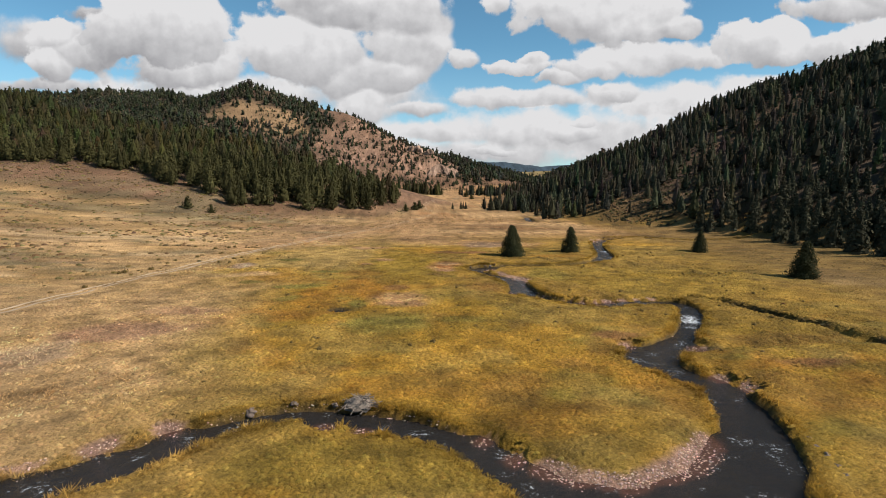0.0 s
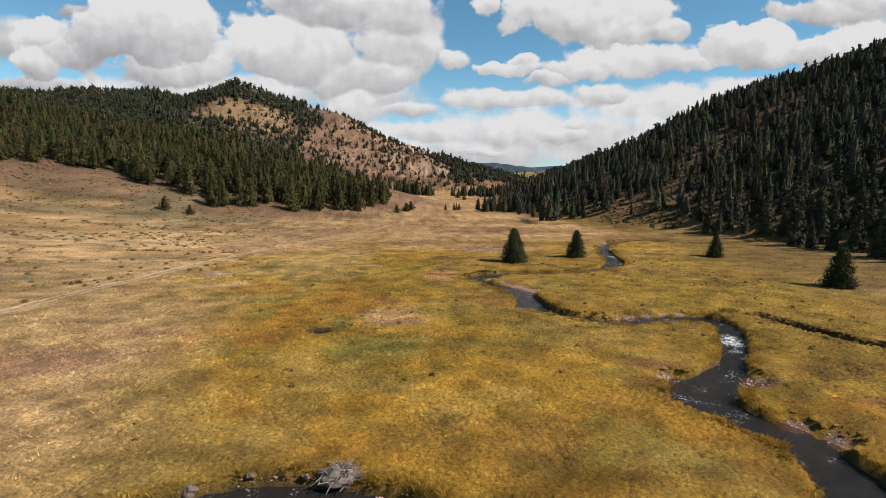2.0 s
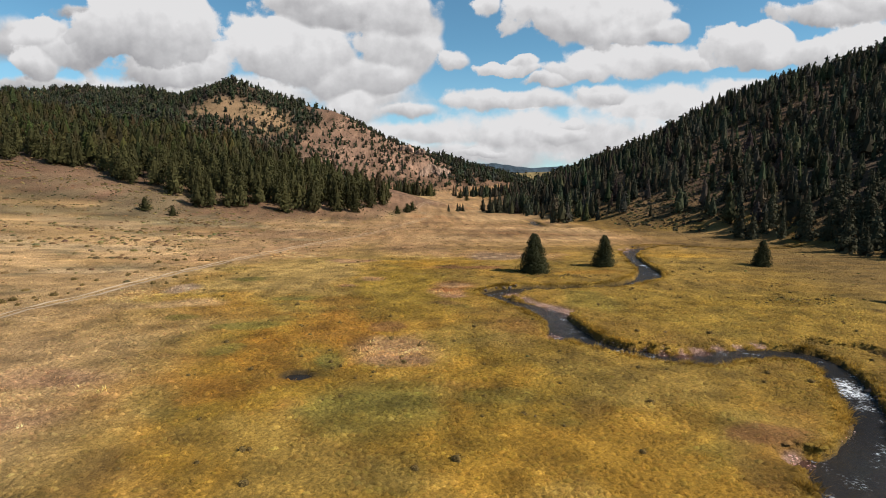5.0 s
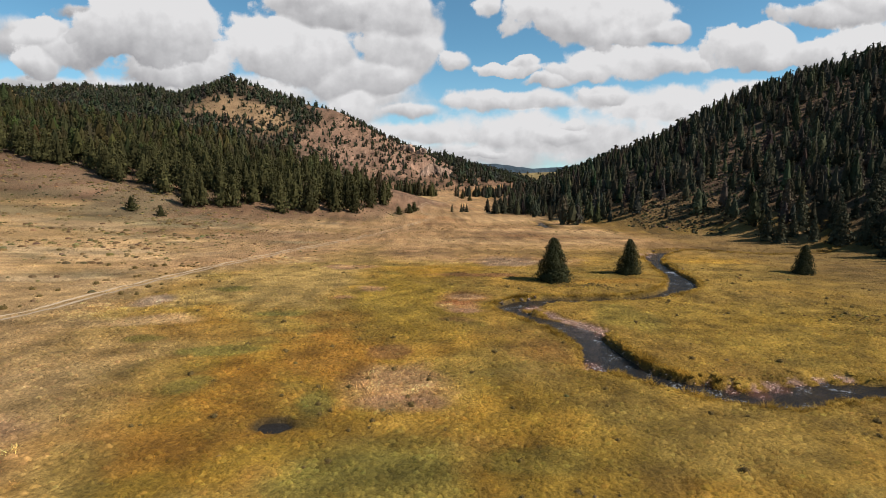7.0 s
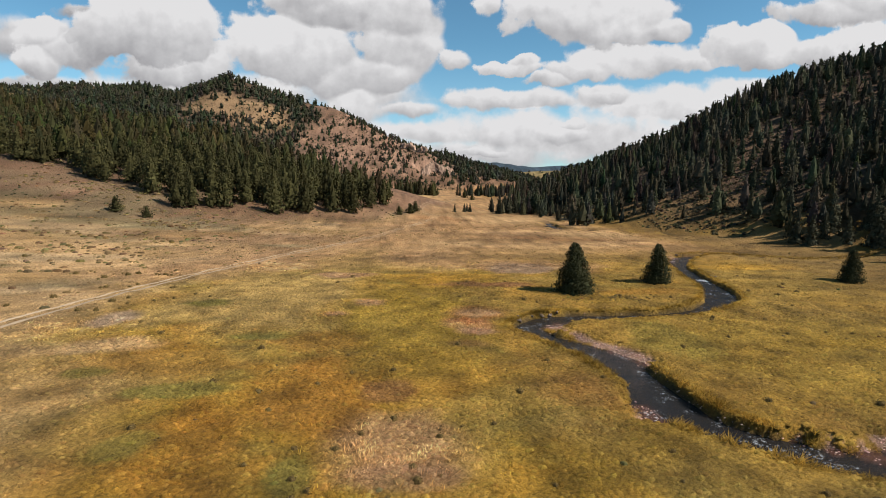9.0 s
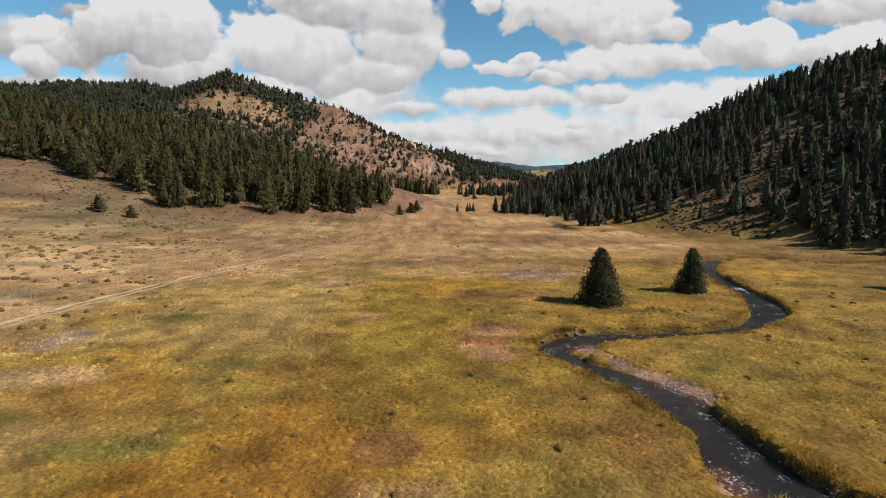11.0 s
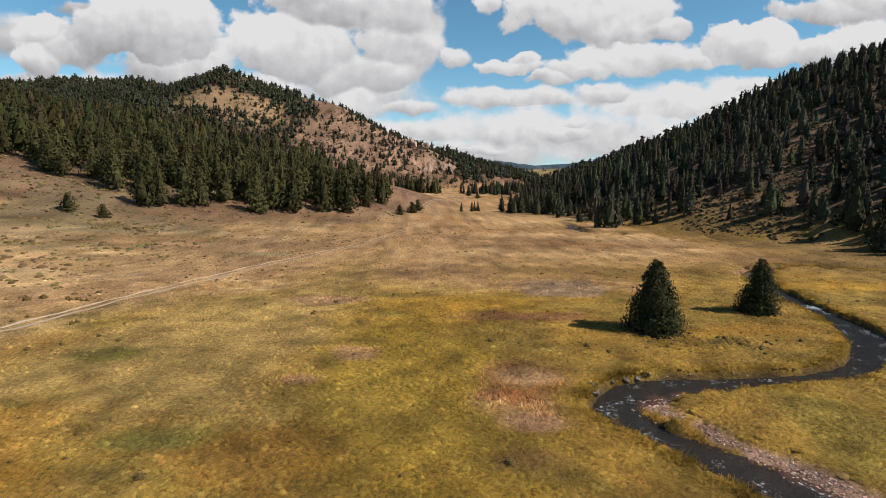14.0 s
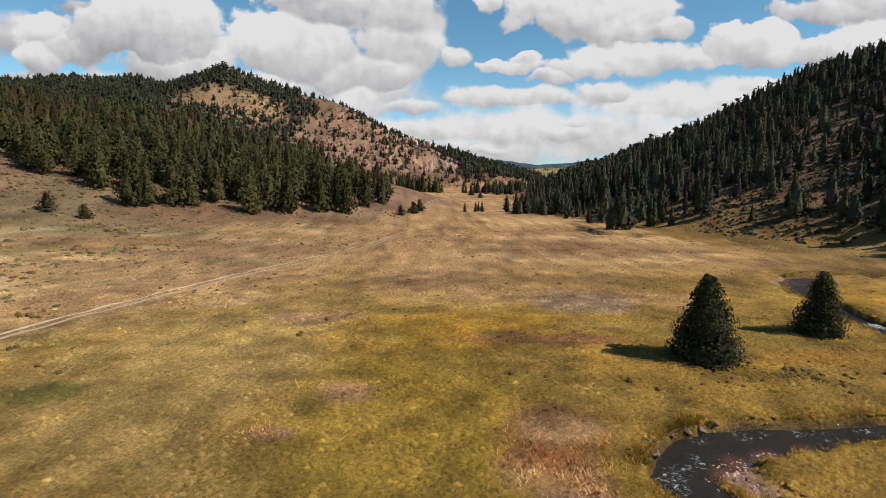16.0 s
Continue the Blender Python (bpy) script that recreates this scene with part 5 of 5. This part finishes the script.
# ---- grass ----
def grass(name, label, px, py, blades, tall, wide, seed, tone=1.0):
    r = np.random.default_rng(seed)
    n = len(px)
    pz = ground_z(px, py)
    col = ground_colour(px, py) * tone
    m = n * blades
    ox, oy = r.normal(0, 0.17, m), r.normal(0, 0.17, m)
    bx, by = np.repeat(px, blades) + ox, np.repeat(py, blades) + oy
    bz = np.repeat(pz, blades) - 0.03
    h = np.repeat(tall * r.uniform(0.6, 1.2, n) * (0.55 + 1.1 * smooth(0.3, 0.8, vnoise(px / 1.4, py / 1.4, 601))), blades) * r.uniform(0.6, 1.2, m)
    h = h * (1.25 - 0.7 * np.clip(np.hypot(ox, oy) / 0.35, 0, 1))
    az = np.arctan2(oy, ox) + r.normal(0, 0.7, m)
    lean = h * r.uniform(0.6, 1.7, m)
    w = wide * r.uniform(0.6, 1.3, m)
    tx, ty = bx + np.cos(az) * lean + 0.25 * h, by + np.sin(az) * lean - 0.10 * h
    sxx, syy = -np.sin(az) * w, np.cos(az) * w
    v = np.stack([np.column_stack([bx - sxx, by - syy, bz]), np.column_stack([bx + sxx, by + syy, bz]), np.column_stack([tx, ty, bz + h])], 1).reshape(-1, 3)
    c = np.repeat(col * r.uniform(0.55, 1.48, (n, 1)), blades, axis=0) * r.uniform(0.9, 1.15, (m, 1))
    # blade tips naturally paler; roots coloured darker, as if shaded by the tuft
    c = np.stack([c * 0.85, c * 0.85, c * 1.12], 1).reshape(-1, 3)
    f = np.arange(3 * m).reshape(-1, 3)
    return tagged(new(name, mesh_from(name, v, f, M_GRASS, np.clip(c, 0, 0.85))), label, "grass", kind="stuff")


def tussocks(name, label, px, py, size, seed, tone=1.0):
    """Soft rounded grass clumps leaning with the wind, joined."""
    r = np.random.default_rng(seed)
    n, m = len(px), 7
    col = ground_colour(px, py) * tone * r.uniform(0.85, 1.16, (n, 1)) * (1 + 0.025 * r.standard_normal((n, 3)))
    col = np.where(r.random((n, 1)) < 0.14, col * 1.22 + np.array((0.010, 0.013, 0.005)), col)
    rad = size * r.uniform(0.6, 1.35, n)
    tall = rad * r.uniform(0.35, 0.85, n)
    pz = ground_z(px, py)
    az = np.arange(m) * 6.2832 / m + r.random((n, 1)) * 6.28
    reach = rad[:, None] * r.uniform(0.65, 1.25, (n, m))
    v = np.empty((n, m + 1, 3))
    v[:, :m, 0] = px[:, None] + np.cos(az) * reach * 1.15
    v[:, :m, 1] = py[:, None] + np.sin(az) * reach * 0.85
    v[:, :m, 2] = pz[:, None] - 0.05 + tall[:, None] * r.uniform(0.0, 0.22, (n, m))
    v[:, m, 0], v[:, m, 1], v[:, m, 2] = px + 0.30 * rad, py - 0.12 * rad, pz + tall
    f = (np.array([[i, (i + 1) % m, m] for i in range(m)])[None] + (np.arange(n) * (m + 1))[:, None, None]).reshape(-1, 3)
    # pale grass tips on top; shade round the rim put into the colour
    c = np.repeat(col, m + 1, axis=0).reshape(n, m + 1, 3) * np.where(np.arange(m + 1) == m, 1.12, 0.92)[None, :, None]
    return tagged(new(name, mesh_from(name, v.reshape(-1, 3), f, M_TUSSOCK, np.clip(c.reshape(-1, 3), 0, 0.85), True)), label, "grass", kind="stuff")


rng = np.random.default_rng(77)


def field(n, x0, x1, y0, y1):
    x, y = rng.uniform(x0, x1, n), rng.uniform(y0, y1, n)
    e = creek_edge(x, y)
    bar = bar_mask(x, y)
    rd, _ = along(np.column_stack([ROAD, np.zeros(len(ROAD))]), x, y)
    arm, (w,) = along(OLD_ARM, x, y)
    pool = np.hypot((x - POOL[0]) / 1.25, y - POOL[1])
    k = (e > 0.22) & ~((bar > 0.35) & (e < 1.7)) & ((rd < 0.25) | (rd > 1.7)) & (arm > w) & (pool > 1.25)
    dens = (0.5 + 0.5 * smooth(-0.25, 0.15, fbm(x, y, 3.0, 501, 3))) * (0.22 + 0.9 * smooth(0.38, 0.62, vnoise(x / 0.75, y / 0.75, 505)))
    rim = np.minimum(np.minimum(x - x0, x1 - x), np.minimum(np.where(y < 60, 99, y - y0), y1 - y)) + 14 * fbm(x, y, 9, 503, 2)
    dens = dens * smooth(0, 16, rim)
    k &= rng.random(n) < dens
    return x[k], y[k]


mx1, my1 = field(190000, -48, 62, 24, 138)
# few on the smooth dry ground past the lush strip
smoothed = smooth(-6, -12, mx1 + 6 * fbm(mx1, my1, 13, 101, 4)) * smooth(98, 108, my1) + smooth(128, 138, my1)
wet = rng.random(mx1.size) < (0.28 + 0.6 * smooth(-0.1, 0.2, fbm(mx1, my1, 5, 507, 3))) * (1 - 0.8 * np.clip(smoothed, 0, 1))
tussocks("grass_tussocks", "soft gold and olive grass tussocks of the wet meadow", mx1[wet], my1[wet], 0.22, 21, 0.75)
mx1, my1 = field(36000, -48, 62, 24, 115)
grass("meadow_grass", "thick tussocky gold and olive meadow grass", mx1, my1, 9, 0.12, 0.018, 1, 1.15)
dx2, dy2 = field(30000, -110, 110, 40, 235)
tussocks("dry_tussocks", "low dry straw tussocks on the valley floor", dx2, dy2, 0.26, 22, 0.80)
# pale dead tufts on the dry pans
pans = [(-3.9, 113.4, 2.8, 1.4, 420), (-7.6, 107, 1.7, 1.0, 140), (-21, 141, 6.5, 4.2, 800), (-9.6, 132.5, 5.5, 2.2, 350), (-0.4, 76.2, 4.6, 3.4, 700), (8, 103, 3.2, 3.6, 450),
        (-33, 102, 6, 4.5, 600), (-38, 56, 8, 7, 700), (-29, 66, 7, 6, 350), (20, 139, 15, 6, 900), (-26, 45, 6, 5, 500)]
tx = np.concatenate([rng.normal(x, 0.5 * rx, n) for x, y, rx, ry, n in pans])
ty = np.concatenate([rng.normal(y, 0.5 * ry, n) for x, y, rx, ry, n in pans])
k = creek_edge(tx, ty) > 0.4
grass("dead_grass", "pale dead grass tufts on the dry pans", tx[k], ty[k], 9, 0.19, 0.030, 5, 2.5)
# long grass hanging over the banks
t = rng.random(9000) * (len(CREEK) - 2)
i = t.astype(int)
p = CREEK[i] + (t - i)[:, None] * (CREEK[i + 1] - CREEK[i])
q = CREEK[i + 1] - CREEK[i]
nrm = np.column_stack([-q[:, 1], q[:, 0]]) / np.maximum(np.hypot(q[:, 0], q[:, 1]), 1e-6)[:, None]
off = (p[:, 2] + rng.uniform(0.0, 0.9, len(t))) * np.sign(rng.random(len(t)) - 0.5)
bx, by = p[:, 0] + nrm[:, 0] * off, p[:, 1] + nrm[:, 1] * off
e = creek_edge(bx, by)
k = (e > 0.08) & (e < 1.4) & ~(bar_mask(bx, by) > 0.35) & (by < 165)
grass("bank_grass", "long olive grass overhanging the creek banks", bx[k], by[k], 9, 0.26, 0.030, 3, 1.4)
